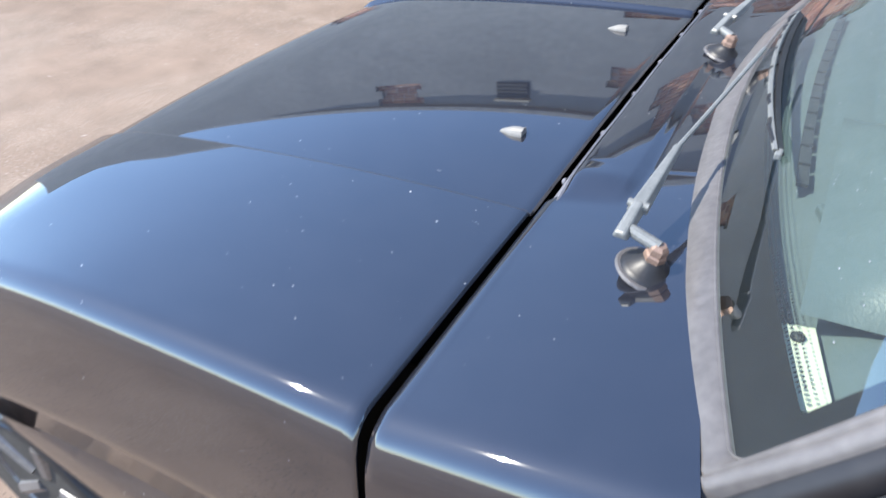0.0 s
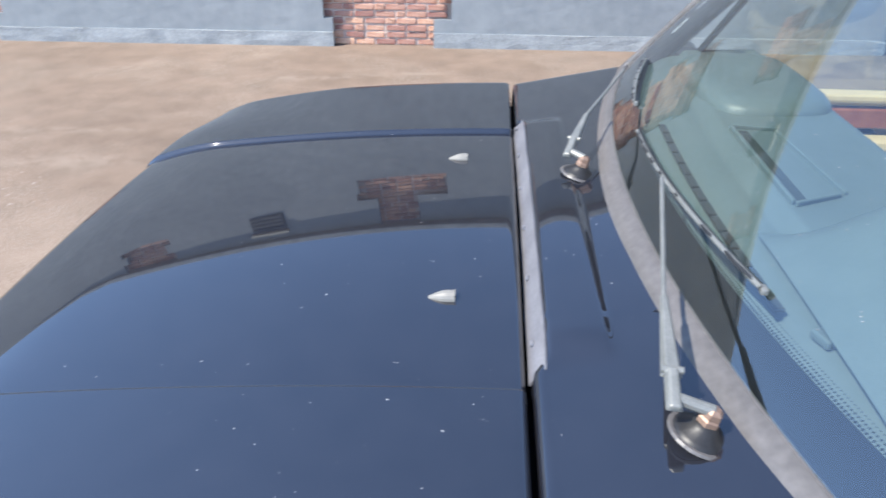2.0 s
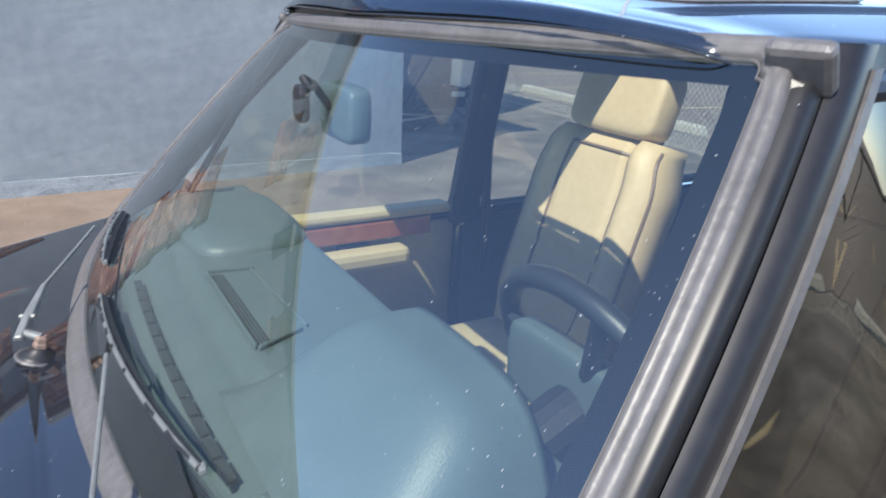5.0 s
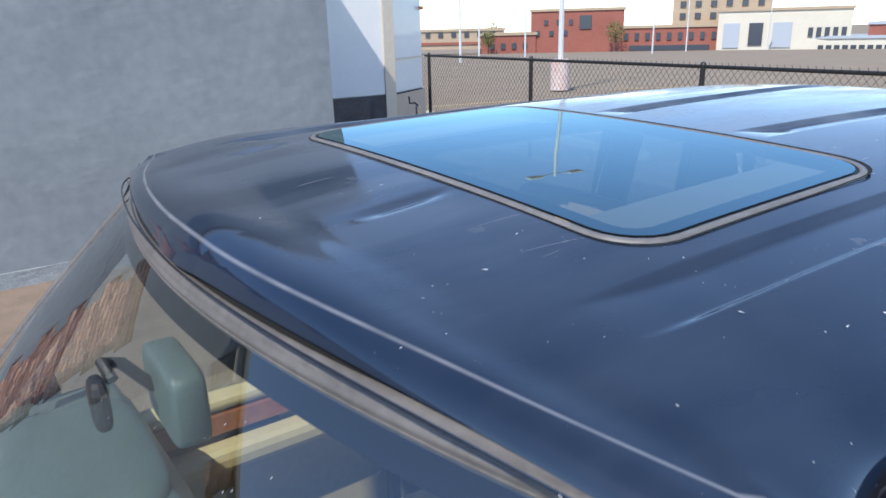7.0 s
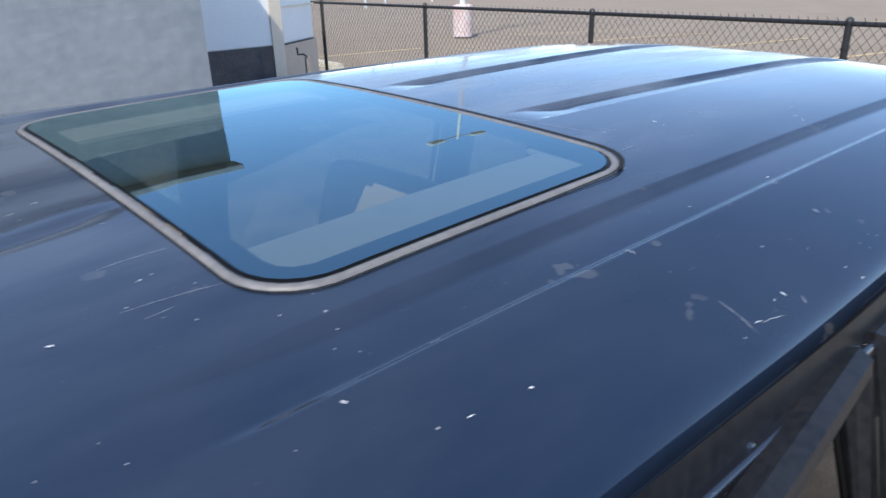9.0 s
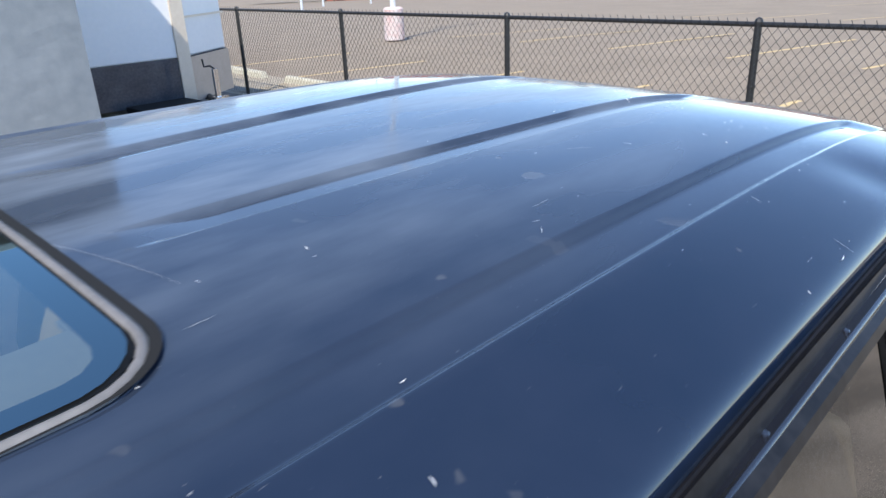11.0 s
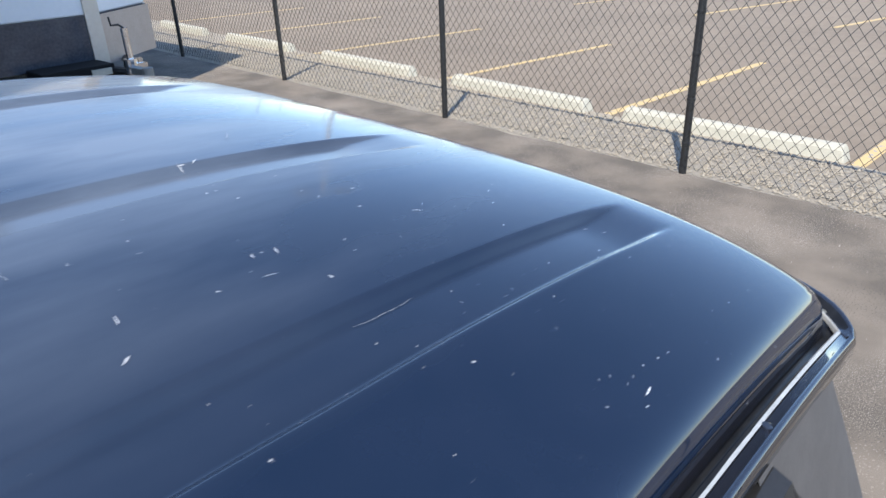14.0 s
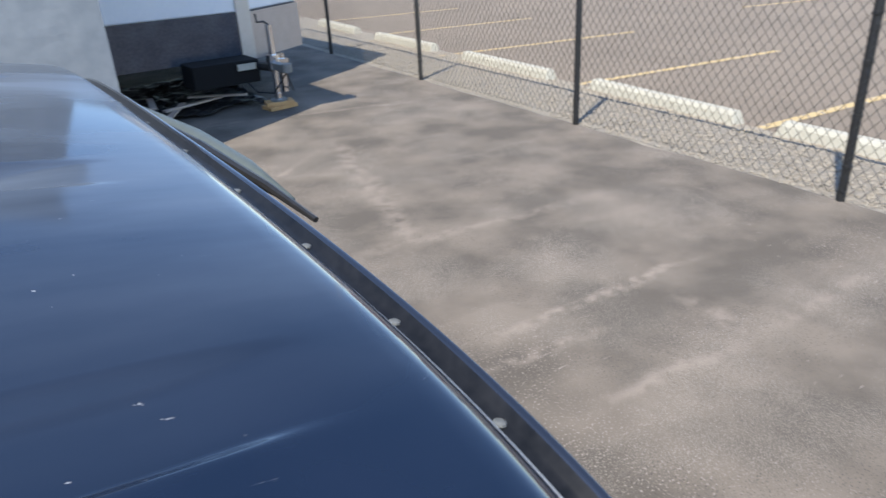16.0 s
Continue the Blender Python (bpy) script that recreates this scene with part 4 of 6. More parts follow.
def scuttle_z(x, y):
    z = 1.124 - 0.012 * (y / 0.8) ** 2 + 0.2 * max(0, x - 0.02)
    mid = 1 - sm(abs(y - 0.035), 0.395, 0.462)
    cover = max(0.0, 1 - 0.55 * (max(0.0, x - 0.03) / 0.08) ** 2) * (1 - sm(x, 0.100, 0.122))
    z += mid * 0.014 * cover - 0.004 * mid * (1 - sm(x, 0.012, 0.03))
    ay = abs(y)
    if ay > 0.785:
        t = min(1, (ay - 0.785) / 0.045)
        z -= 0.045 * (1 - math.sqrt(max(0, 1 - t * t)))
    return z


def build_scuttle():
    bm = B()
    us = [0, 0.03, 0.06] + lin(0.09, 0.6, 34) + lin(0.65, 1.0, 5)
    ys = sorted(set(lin(-0.83, -0.74, 9) + lin(-0.74, -0.5, 8) + lin(-0.5, -0.33, 24) + lin(-0.33, 0.40, 60) + lin(0.40, 0.58, 24) + lin(0.58, 0.74, 6) + lin(0.74, 0.83, 9)))

    def f(u, y):
        x0 = 0.010 + 0.014 * (1 - sm(abs(y - 0.04), 0.44, 0.47))
        x = x0 + (seal_x(y) + 0.03 - x0) * u
        return Vector((x, spread(y, 0.83), scuttle_z(x, y) - (0.004 if u == 0 else 0)))
    g = sheet(bm, f, us, ys)
    front = [bm.verts.new(v.co + Vector((-0.003, 0, -0.05))) for v in g[0]]
    for i in range(len(front) - 1):
        bm.faces.new((g[0][i], front[i], front[i + 1], g[0][i + 1]))
    for j, sgn in ((0, -1), (-1, 1)):   # side lips
        rows = [r[j] for r in g]
        for dy, dz in ((0.003, 0.02), (0.008, 0.08)):
            low = [bm.verts.new((v.co.x, v.co.y + sgn * dy, v.co.z - dz)) for v in [r[j] for r in g]]
            for i in range(len(rows) - 1):
                bm.faces.new((rows[i], low[i], low[i + 1], rows[i + 1]))
            rows = low
    part("scuttle_panel", bm, PAINT, CAR, "navy scuttle panel with raised middle", smooth=True)
    bm = B()
    sheet(bm, lambda y, v: Vector((0.004 + 0.020 * v + 0.0015 * noise.noise((y * 9, v * 2, 0)), y, 1.094 + (scuttle_z(0.026, y) + 0.001 - 1.094) * v)), lin(-0.425, 0.505, 40), lin(0, 1, 3))
    part("bonnet_seal_strip", bm, FACING, CAR, "dusty grey seal strip facing the bonnet", solid=0.003)
    for k in range(6):
        bm = B()
        y = -0.36 + 0.165 * k
        lathe(bm, [(0.005, 0), (0.005, 0.003), (0.002, 0.005)], 8, Matrix.Translation((0.012, y, 1.112)) @ Matrix.Rotation(radians(-90), 4, "Y"))
        part("rivet", bm, FACING, CAR)


build_scuttle()


# windscreen: a curved, raked sheet
def screen(y, z, out=0.0):
    d = z - 1.17
    return Vector((0.185 + 0.73 * d + 0.275 * d * d + (0.195 + 0.12 * d) * y * y - 0.79 * out, y, z - 0.042 * y * max(0.0, d) + 0.61 * out))


SCR_Z0, SCR_Z1 = 1.166, 1.680


def half_w(z):
    d = z - SCR_Z0
    return 0.801 - 0.08 * d - 0.35 * d * d


def rounded_loop(inset, n=10, r=0.06):
    """Outline of the screen in (y, z), counter-clockwise, inset inwards."""
    pts = []
    zb, zt = SCR_Z0 + inset, SCR_Z1 - inset
    wb, wt = half_w(zb) - inset, half_w(zt) - inset
    for cy, cz, a0 in ((wb - r, zb + r, -90), (wt - r, zt - r, 0), (-(wt - r), zt - r, 90), (-(wb - r), zb + r, 180)):
        for k in range(n + 1):
            a = radians(a0 + 90 * k / n)
            pts.append((cy + r * math.cos(a), cz + r * math.sin(a)))
    out = []
    for i, p in enumerate(pts):
        q = pts[(i + 1) % len(pts)]
        m = (30, 60, 30, 60)[i // (n + 1)] if i % (n + 1) == n else 1
        for k in range(m):
            y, z = p[0] + (q[0] - p[0]) * k / m, p[1] + (q[1] - p[1]) * k / m
            if m == 30:
                y = math.copysign(half_w(z) - inset, y)
            out.append((y, z))
    return out


def band(bm, loops, closed=True):
    rings = [[bm.verts.new(p) for p in lp] for lp in loops]
    n = len(rings[0])
    for a, b in zip(rings, rings[1:]):
        for k in range(n):
            bm.faces.new((a[k], a[(k + 1) % n], b[(k + 1) % n], b[k]))


def resample(pts, n):
    """n points evenly along a closed outline."""
    L, acc = [0.0], 0.0
    for i in range(len(pts)):
        q = pts[(i + 1) % len(pts)]
        acc += math.hypot(q[0] - pts[i][0], q[1] - pts[i][1])
        L.append(acc)
    out, i = [], 0
    for k in range(n):
        s = acc * k / n
        while L[i + 1] < s:
            i += 1
        t = (s - L[i]) / max(1e-9, L[i + 1] - L[i])
        p, q = pts[i], pts[(i + 1) % len(pts)]
        out.append((p[0] + (q[0] - p[0]) * t, p[1] + (q[1] - p[1]) * t))
    return out


def build_screen():
    outer, edge, flat, groove, mid1, mid2, inner = (rounded_loop(i, r=r) for i, r in ((-0.015, 0.020), (-0.0135, 0.019), (-0.0045, 0.018), (-0.002, 0.017), (0.0, 0.016), (0.006, 0.014), (0.010, 0.012)))

    def widen(pts, k):
        """The seal's foot spreads over the scuttle."""
        return [(y, z - k * (1 - sm(z, 1.15, 1.26)) - 0.002 * sm(z, 1.62, 1.68)) for y, z in pts]
    outer, edge, flat, groove, mid1 = widen(outer, 0.014), widen(edge, 0.014), widen(flat, 0.010), widen(groove, 0.009), widen(mid1, 0.008)
    bm = B()
    fwd = [Vector((-0.020, 0, -0.012)) * (1 - sm(z, 1.14, 1.24)) + Vector((-0.009, 0, 0)) * sm(z, 1.64, 1.685) for y, z in outer]
    rings = ((outer, -0.014, 1.0), (outer, 0.004, 1.0), (edge, 0.007, 1.0), (flat, 0.0095, 0.7), (groove, 0.0065, 0.6), (mid1, 0.0095, 0.5), (mid2, 0.0075, 0.0), (inner, 0.0, 0.0))
    band(bm, [[screen(*p, h) + f * k for p, f in zip(lp, fwd)] for lp, h, k in rings])
    part("windscreen_seal", bm, RUBBER, CAR, "sun-faded grey rubber windscreen seal", smooth=True)
    # bright filler line in the seal
    g0, g1, g2 = (rounded_loop(i, r=0.016) for i in (0.0072, 0.0080, 0.0088))
    bm = B()
    band(bm, [[screen(*p, 0.0045) for p in g0], [screen(*p, 0.0056) for p in g1], [screen(*p, 0.0036) for p in g2]])
    part("seal_insert", bm, SUNSEAL, CAR, "thin pale line along the seal")
    bm = B()
    zs, ts = lin(SCR_Z0 + 0.004, SCR_Z1 - 0.004, 20), lin(-1, 1, 40)
    sheet(bm, lambda z, t: screen(t * (half_w(z) - 0.006), z, 0.002), zs, ts)
    part("windscreen", bm, SCREEN, CAR, "green-tinted laminated windscreen with dust specks", smooth=True)
    bm = B()
    rng = random.Random(21)
    for k in range(330):
        y, z, r = -0.72 + 1.3 * rng.random() ** 1.9, rng.uniform(1.25, 1.66), rng.uniform(0.0003, 0.0009)
        bm.faces.new([bm.verts.new(screen(y + r * rng.uniform(0.7, 1.3) * math.cos(a), z + r * math.sin(a), 0.0026)) for a in lin(0, 5.0, 4)])
    tagged(part("dust_specks", bm, STRIP, CAR, "pale dust specks on the windscreen"), kind="stuff")
    # dark header between the glass and the roof's front edge
    bm = B()
    def header(y, v):
        e = max(-0.6, min(0.6, y))
        x = roof_front(e) + 0.012
        return screen(y, SCR_Z1 - 0.012, -0.010).lerp(Vector((x, y, crown(x, e) - 0.026)), v)
    sheet(bm, header, lin(-0.70, 0.70, 40), lin(0, 1, 4))
    part("header_panel", bm, GAP, CAR, "dark header above the windscreen", smooth=True)
    # black border printed on the inside, dotted towards the middle
    b0, b1 = rounded_loop(0.004, r=0.012), []
    for y, z in b0:
        zz = max(z, 1.2205) if z < 1.4 else min(z, SCR_Z1 - 0.026)
        w = half_w(zz) - 0.035
        b1.append((max(-w, min(w, y)), zz))
    bm = B()
    band(bm, [[screen(*p, -0.003) for p in b0], [screen(*p, -0.003) for p in b1]])
    part("screen_border", bm, FRIT, CAR, "black printed border of the windscreen")
    bm = B()
    for row in range(3):
        for k in range(300):
            y = -0.74 + 1.48 * (k + 0.5 * (row % 2)) / 300
            z = 1.2225 + 0.0042 * row
            r = 0.0016 - 0.0004 * row
            q = [bm.verts.new(screen(y + r * math.cos(a), z + r * math.sin(a), -0.0032)) for a in lin(0, 5.236, 5)]
            bm.faces.new(q)
    part("border_dots", bm, FRIT, CAR)
    # rounded screen pillars, the door's front frame beside them, and the corner caps of the seal
    for s in (-1, 1):
        def beside(z, ahead, out, drop=0.0):
            e = screen(s * (half_w(z) + 0.012), z, 0.002)
            return Vector((e.x + ahead, e.y + s * out, e.z - drop))
        top = 1.690 if s < 0 else 1.668

        def roll(a0, o0, a1, o1, bulge):
            """A rounded band between two edges, bulging forwards and outwards."""
            def f(z, q):
                w = math.sin(math.pi * q)
                return beside(z, a0 + (a1 - a0) * q - 0.62 * bulge * w, o0 + (o1 - o0) * q + 0.70 * bulge * w)
            return f
        bm = B()
        sheet(bm, roll(0.002, 0.002, 0.034, 0.012, 0.010), lin(1.09, top, 24), lin(0, 1, 14))
        part("screen_pillar", bm, PILLAR, CAR, "satin black rounded windscreen pillar", smooth=True)
        bm = B()
        sheet(bm, roll(0.033, 0.014, 0.088, 0.017, 0.013), lin(1.07, top, 24), lin(0, 1, 14))
        part("door_frame_edge", bm, PILLAR, CAR, "satin black rounded door frame", smooth=True)
        bm = B()
        sheet(bm, lambda z, q: beside(z, 0.087 + 0.017 * q, 0.021 - 0.002 * q), lin(1.08, top - 0.02, 20), lin(0, 1, 2))
        part("glass_channel", bm, RUBBER, CAR, "pale rubber channel of the door glass", solid=0.004)
        bm = B()
        sheet(bm, lambda z, q: beside(z, -0.006 + 0.094 * q, -0.012 + 0.016 * q), lin(1.08, top, 16), lin(0, 1, 3))
        part("pillar_filler", bm, GAP, CAR)
        bm = B()
        c = screen(s * 0.690, 1.669, 0.004)
        box(bm, (0, 0, 0), (0.020, 0.058, 0.054), m=Matrix.Translation(c) @ Matrix.Rotation(radians(-18 * s), 4, "Z") @ Matrix.Rotation(radians(-38), 4, "Y"))
        part("seal_corner_cap", bm, RUBBER, CAR, "faded rubber corner cap", bevel=0.008)


# ---- roof ----
RX1 = 2.575


def roof_front(y):
    x = 0.620 + 0.22 * y * y + 0.12 * y ** 4
    e = abs(y) - 0.565
    if e > 0:
        x += 0.05 - math.sqrt(max(0, 0.05 ** 2 - e * e))
    return x


def roof_rear(y):
    x = 2.602 + 0.008 * abs(y)
    e = abs(y) - 0.575
    if e > 0:
        x -= 0.04 - math.sqrt(max(0, 0.04 ** 2 - e * e))
    return x


def crown(x, y):
    """Height of the roof's skin, without its ribs: bowed both ways and leaning slightly."""
    u = x - 1.5
    z = 1.7677 + 0.0093 * u + 0.0155 * u ** 2 + 0.0182 * u ** 3 - 0.0633 * u ** 4
    z += 0.008 * math.exp(-((x - 1.55) / 0.4) ** 2)
    return z + (0.0302 - 0.0141 * u) * y - 0.0578 * y ** 2 - 0.7288 * y ** 6 * (0.25 + 0.75 * sm(x, 0.80, 1.35)) - 0.034 * y * (1 - sm(x, 0.66, 0.90)) + 0.018 * (1 - sm(x, 0.64, 0.76)) + 0.03 * max(0.0, -y) * (1 - sm(x - 0.22 * y * y, 0.62, 0.70))


def flare(x):
    """The roof widens towards the screen pillars."""
    return 1 + 0.075 * (1 - sm(x, 0.68, 0.88))


def rib(y, lo, hi):
    """A pressed groove from lo to hi: a crisp step on the +y side, a floor that rises, a fine crease on the -y side."""
    up = (hi - y) / (hi - lo)
    return sm(hi - y, -0.004, 0.006) * (1 - 0.42 * max(0, min(1, up))) * (1 - sm(lo - y, -0.005, 0.004))


RIB_V = [-0.612, -0.474, -0.416, -0.205, -0.150, 0.150, 0.205, 0.416, 0.474, 0.612]


def rib_lines(x):
    """Where the ribs' edges run at x: they fan out towards the rear."""
    o = [0.445 + 0.0185 * x, 0.372 + 0.027 * x, 0.088 + 0.055 * x, 0.035 + 0.055 * x]
    return [-0.612] + [-v for v in o] + o[::-1] + [0.612]


def rib_depth(x, v):
    e = sm(x, 0.80, 0.98) * (1 - sm(x, 2.47, 2.56))
    e2 = sm(x, 1.43, 1.56) * (1 - sm(x, 2.44, 2.54))
    return 0.0088 * (rib(v, -0.474, -0.416) + rib(v, 0.416, 0.474)) * e + 0.0070 * (rib(v, -0.205, -0.150) + rib(v, 0.150, 0.205)) * e2


SUN_BOX = (0.937, 1.392, 0.360)


def in_rounded(x, y, grow, r=0.065):
    x0, x1, w = SUN_BOX[0] - grow, SUN_BOX[1] + grow, SUN_BOX[2] + grow
    dx, dy = max(x0 + r - x, x - (x1 - r), 0), max(abs(y) - (w - r), 0)
    return x0 < x < x1 and abs(y) < w and math.hypot(dx, dy) < r


def build_roof():
    bm = B()
    n = 200
    us = [0, 0.002, 0.005, 0.009, 0.014] + lin(0.02, 0.98, n) + [0.986, 0.991, 0.995, 0.998, 1]
    vs = sorted(set([-0.612, -0.611, -0.608, -0.604, -0.599, 0.599, 0.604, 0.608, 0.611, 0.612] + lin(-0.592, 0.592, 130) + [q + d for q in RIB_V[1:-1] for d in (-0.0065, -0.004, -0.002, 0.0, 0.0022, 0.0045, 0.0068)]))

    def f(u, v):
        a, b = roof_front(v), roof_rear(v)
        x = a + (b - a) * u
        y = float(np.interp(v, RIB_V, rib_lines(x)))
        z = crown(x, y)
        ay = abs(y)
        z -= rib_depth(x, v)
        for ax, ay0, bx, by in ((0.790, -0.108, 0.905, -0.094), (0.797, 0.333, 0.883, 0.314)):
            L = math.hypot(bx - ax, by - ay0)
            s1 = ((x - ax) * (bx - ax) + (y - ay0) * (by - ay0)) / L
            s2 = ((x - ax) * (by - ay0) - (y - ay0) * (bx - ax)) / L
            z -= 0.0045 * sm(s1, -0.02, 0.05) * (1 - sm(s1, L - 0.03, L + 0.03)) * math.exp(-(s2 / 0.011) ** 2)
        z += 0.0012 * noise.noise((x * 3, y * 3, 0)) - 0.004 * math.exp(-((x - 2.2) ** 2 + (y + 0.56) ** 2) / 0.004)
        d = min(x - a, b - x, 0.612 - ay)
        r, drop = (0.095, 0.034) if x - a <= d else (0.020 + 0.03 * (1 - sm(x, 0.8, 1.1)), 0.016 + 0.006 * (1 - sm(x, 0.8, 1.1)))
        if d < r:
            z -= drop * (1 - math.sqrt(max(0, 1 - (1 - d / r) ** 2)))
        return Vector((x, y * (1 + (flare(x) - 1) * sm(ay, 0.45, 0.61)), z))

    def keep(u, v):
        a, b = roof_front(v), roof_rear(v)
        x = a + (b - a) * u
        return not in_rounded(x, float(np.interp(v, RIB_V, rib_lines(x))), -0.004)
    sheet(bm, f, us, vs, keep)
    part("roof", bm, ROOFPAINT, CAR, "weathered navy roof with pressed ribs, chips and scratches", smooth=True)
    # drip rail all round
    path, nor = [], []
    out = []
    ys = [-0.612 + 1.224 * (1 - math.cos(math.pi * k / 60)) / 2 for k in range(61)]
    out += [(roof_front(y), y) for y in ys]
    xa, xb = roof_front(0.612), roof_rear(0.612)
    out += [(x, 0.612) for x in lin(xa, xb, 40)[1:-1]]
    out += [(roof_rear(y), y) for y in ys[::-1]]
    out += [(x, -0.612) for x in lin(xb, xa, 40)[1:-1]]
    k = len(out)
    for i in range(k):
        p, q = Vector(out[i - 1]), Vector(out[(i + 1) % k])
        d = (q - p).normalized()
        path.append((out[i][0], out[i][1] * flare(out[i][0]), crown(*out[i]) - 0.016 - 0.021 * (1 - sm(out[i][0], 0.72, 0.80))))
        nor.append((-d.y, d.x, 0))
    c = Vector((1.6, 0, 0))
    nor = [tuple(Vector(nn) * (1 if Vector(nn).dot(Vector(p) - c) > 0 else -1)) for nn, p in zip(nor, path)]
    side_prof = [(-0.006, 0.004), (0.0, -0.001), (0.003, -0.015), (0.006, -0.0175), (0.0105, -0.0165), (0.0125, -0.0075), (0.0135, -0.0065), (0.0205, -0.0085), (0.0215, -0.0068), (0.0245, -0.0078), (0.0265, -0.012), (0.0265, -0.022), (0.021, -0.028), (0.0, -0.040)]
    rear_prof = [(-0.006, 0.004), (0.0, 0.0), (0.001, -0.003), (0.0035, -0.004), (0.005, -0.007), (0.010, -0.0095), (0.013, -0.0095), (0.0165, -0.0085), (0.019, -0.004), (0.0225, -0.003), (0.0265, -0.0075), (0.027, -0.022), (0.021, -0.028), (0.0, -0.040)]
    wide = [0.07 + 0.93 * sm(p[0], 0.74, 0.86) for p in path]
    turn = [sm(nn[0], 0.15, 0.85) for nn in nor]

    def at(i, o, u):
        """A point of the rail's section: outward by o and up by u from the roof's edge."""
        return Vector(path[i]) + Vector(nor[i]) * o * wide[i] + Vector((0, 0, u * wide[i]))

    def section(i, j):
        (o0, u0), (o1, u1) = side_prof[j], rear_prof[j]
        return at(i, o0 + (o1 - o0) * turn[i], u0 + (u1 - u0) * turn[i])
    m = len(side_prof)
    for name, lo, hi, material, label in (("rail_skirt", 0, 2, PAINT, "glossy navy skirt above the gutter"), ("rail_gutter", 2, 5, BLACKPAINT, "black sealer in the gutter"), ("drip_rail", 5, m - 1, None, "glossy drip rail with a riveted flange")):
        bm = B()
        rings = [[bm.verts.new(section(i, j)) for j in range(lo, hi + 1)] for i in range(k)]
        for i in range(k):
            r0, r1 = rings[i], rings[(i + 1) % k]
            for j in range(hi - lo):
                fc = bm.faces.new((r0[j], r0[j + 1], r1[j + 1], r1[j]))
                if material is None and lo + j < 11 and (turn[i] < 0.5 or lo + j > 7):
                    fc.material_index = 1
        part(name, bm, material or [BLACKPAINT, PAINT], CAR, label, smooth=True)
    # worn lip line of the rail, glint coloured in, along sides and rear
    bm = B()
    rings = []
    for i in range(k):
        o, u = 0.0128 + (0.0042 - 0.0128) * turn[i], -0.0050 + 0.0032 * turn[i]
        q = (0.3 + 0.7 * sm(path[i][0], 0.76, 0.88)) * (1.2 - 0.3 * turn[i])
        rings.append([bm.verts.new(at(i, o + a * q, u + b * q)) for a, b in ((-0.0017, -0.0040), (-0.0010, -0.0008), (0.0, 0.0), (0.0016, -0.0012))])
    for i in range(k):
        r0, r1 = rings[i], rings[(i + 1) % k]
        if wide[i] > 0.5:
            for j in range(3):
                bm.faces.new((r0[j], r0[j + 1], r1[j + 1], r1[j]))
    part("rail_edge", bm, EDGE, CAR, "worn pale edge of the drip rail, its glint coloured in")
    for i in range(0, k, 4):
        if wide[i] < 0.9:
            continue
        bm = B()
        nn = Vector(nor[i])
        q = at(i, 0.0172 - 0.0055 * turn[i], -0.0078 - 0.0016 * turn[i])
        lathe(bm, [(0.0036, 0), (0.0033, 0.0011), (0.0019, 0.0018)], 10, Matrix.Translation(q) @ Matrix.Rotation(radians(12), 4, Vector((-nn.y, nn.x, 0))))
        part("rail_rivet", bm, PAINT if turn[i] < 0.5 else GREYMETAL, CAR)
    bm = B()
    for dx in (0.03, 0.075):
        box(bm, (0.80 + dx, -0.664, 1.664), (0.004, 0.006, 0.02))
    part("rail_clip", bm, GREYMETAL, CAR)
    # sunroof
    sf = B()
    def loop(grow, r):
        x0, x1, w = SUN_BOX[0] - grow, SUN_BOX[1] + grow, SUN_BOX[2] + grow
        pts = []
        for cx, cy, a0 in ((x1 - r, w - r, 0), (x0 + r, w - r, 90), (x0 + r, -w + r, 180), (x1 - r, -w + r, 270)):
            pts += [(cx + r * math.cos(radians(a0 + 90 * i / 10)), cy + r * math.sin(radians(a0 + 90 * i / 10))) for i in range(11)]
        return resample(pts, 140)
    L = [(0.005, 0.066, -0.003), (0.0045, 0.066, 0.002), (0.0015, 0.063, 0.0042), (-0.002, 0.060, 0.0042), (-0.0038, 0.058, 0.002), (-0.0055, 0.056, -0.004)]
    band(sf, [[Vector((x, y, crown(x, y) + h)) for x, y in loop(g, r)] for g, r, h in L])
    s = part("sunroof", sf, SUNSEAL, CAR, "fixed glass sunroof in a faded rubber frame", smooth=True)
    bm = B()
    lp = loop(-0.008, 0.056)
    gs = [[bm.verts.new(Vector((1.168 + (x - 1.168) * q, y * q, crown(1.168 + (x - 1.168) * q, y * q) + 0.004))) for x, y in lp] for q in (1, 0.8, 0.6, 0.4, 0.2, 0.02)]
    for a, b in zip(gs, gs[1:]):
        for i in range(len(a)):
            bm.faces.new((a[i], a[(i + 1) % len(a)], b[(i + 1) % len(a)], b[i]))
    bm.faces.new(gs[-1])
    part("sunroof_glass", bm, DARKGLASS, s, "dark tinted sunroof glass", smooth=True).visible_shadow = False
    bm = B()
    q0 = loop(0.0045, 0.066)
    q1 = [(x + 0.007 * sm(x, 1.25, 1.36), y) for x, y in loop(0.0065, 0.068)]
    band(bm, [[Vector((x, y, crown(x, y) + 0.0015 + 0.002 * sm(x, 1.2, 1.37))) for x, y in q] for q in (q0, q1)])
    part("sunroof_gap", bm, GAP, s, "black gap round the frame")
    bm = B()
    band(bm, [[Vector((x, y, crown(x, y) + 0.0030)) for x, y in loop(g, max(0.02, 0.060 + g))] for g in (-0.005, -0.030)])
    part("sunroof_border", bm, FRIT, s, "black printed border of the sunroof")
    # headliner with an opening
    bm = B()
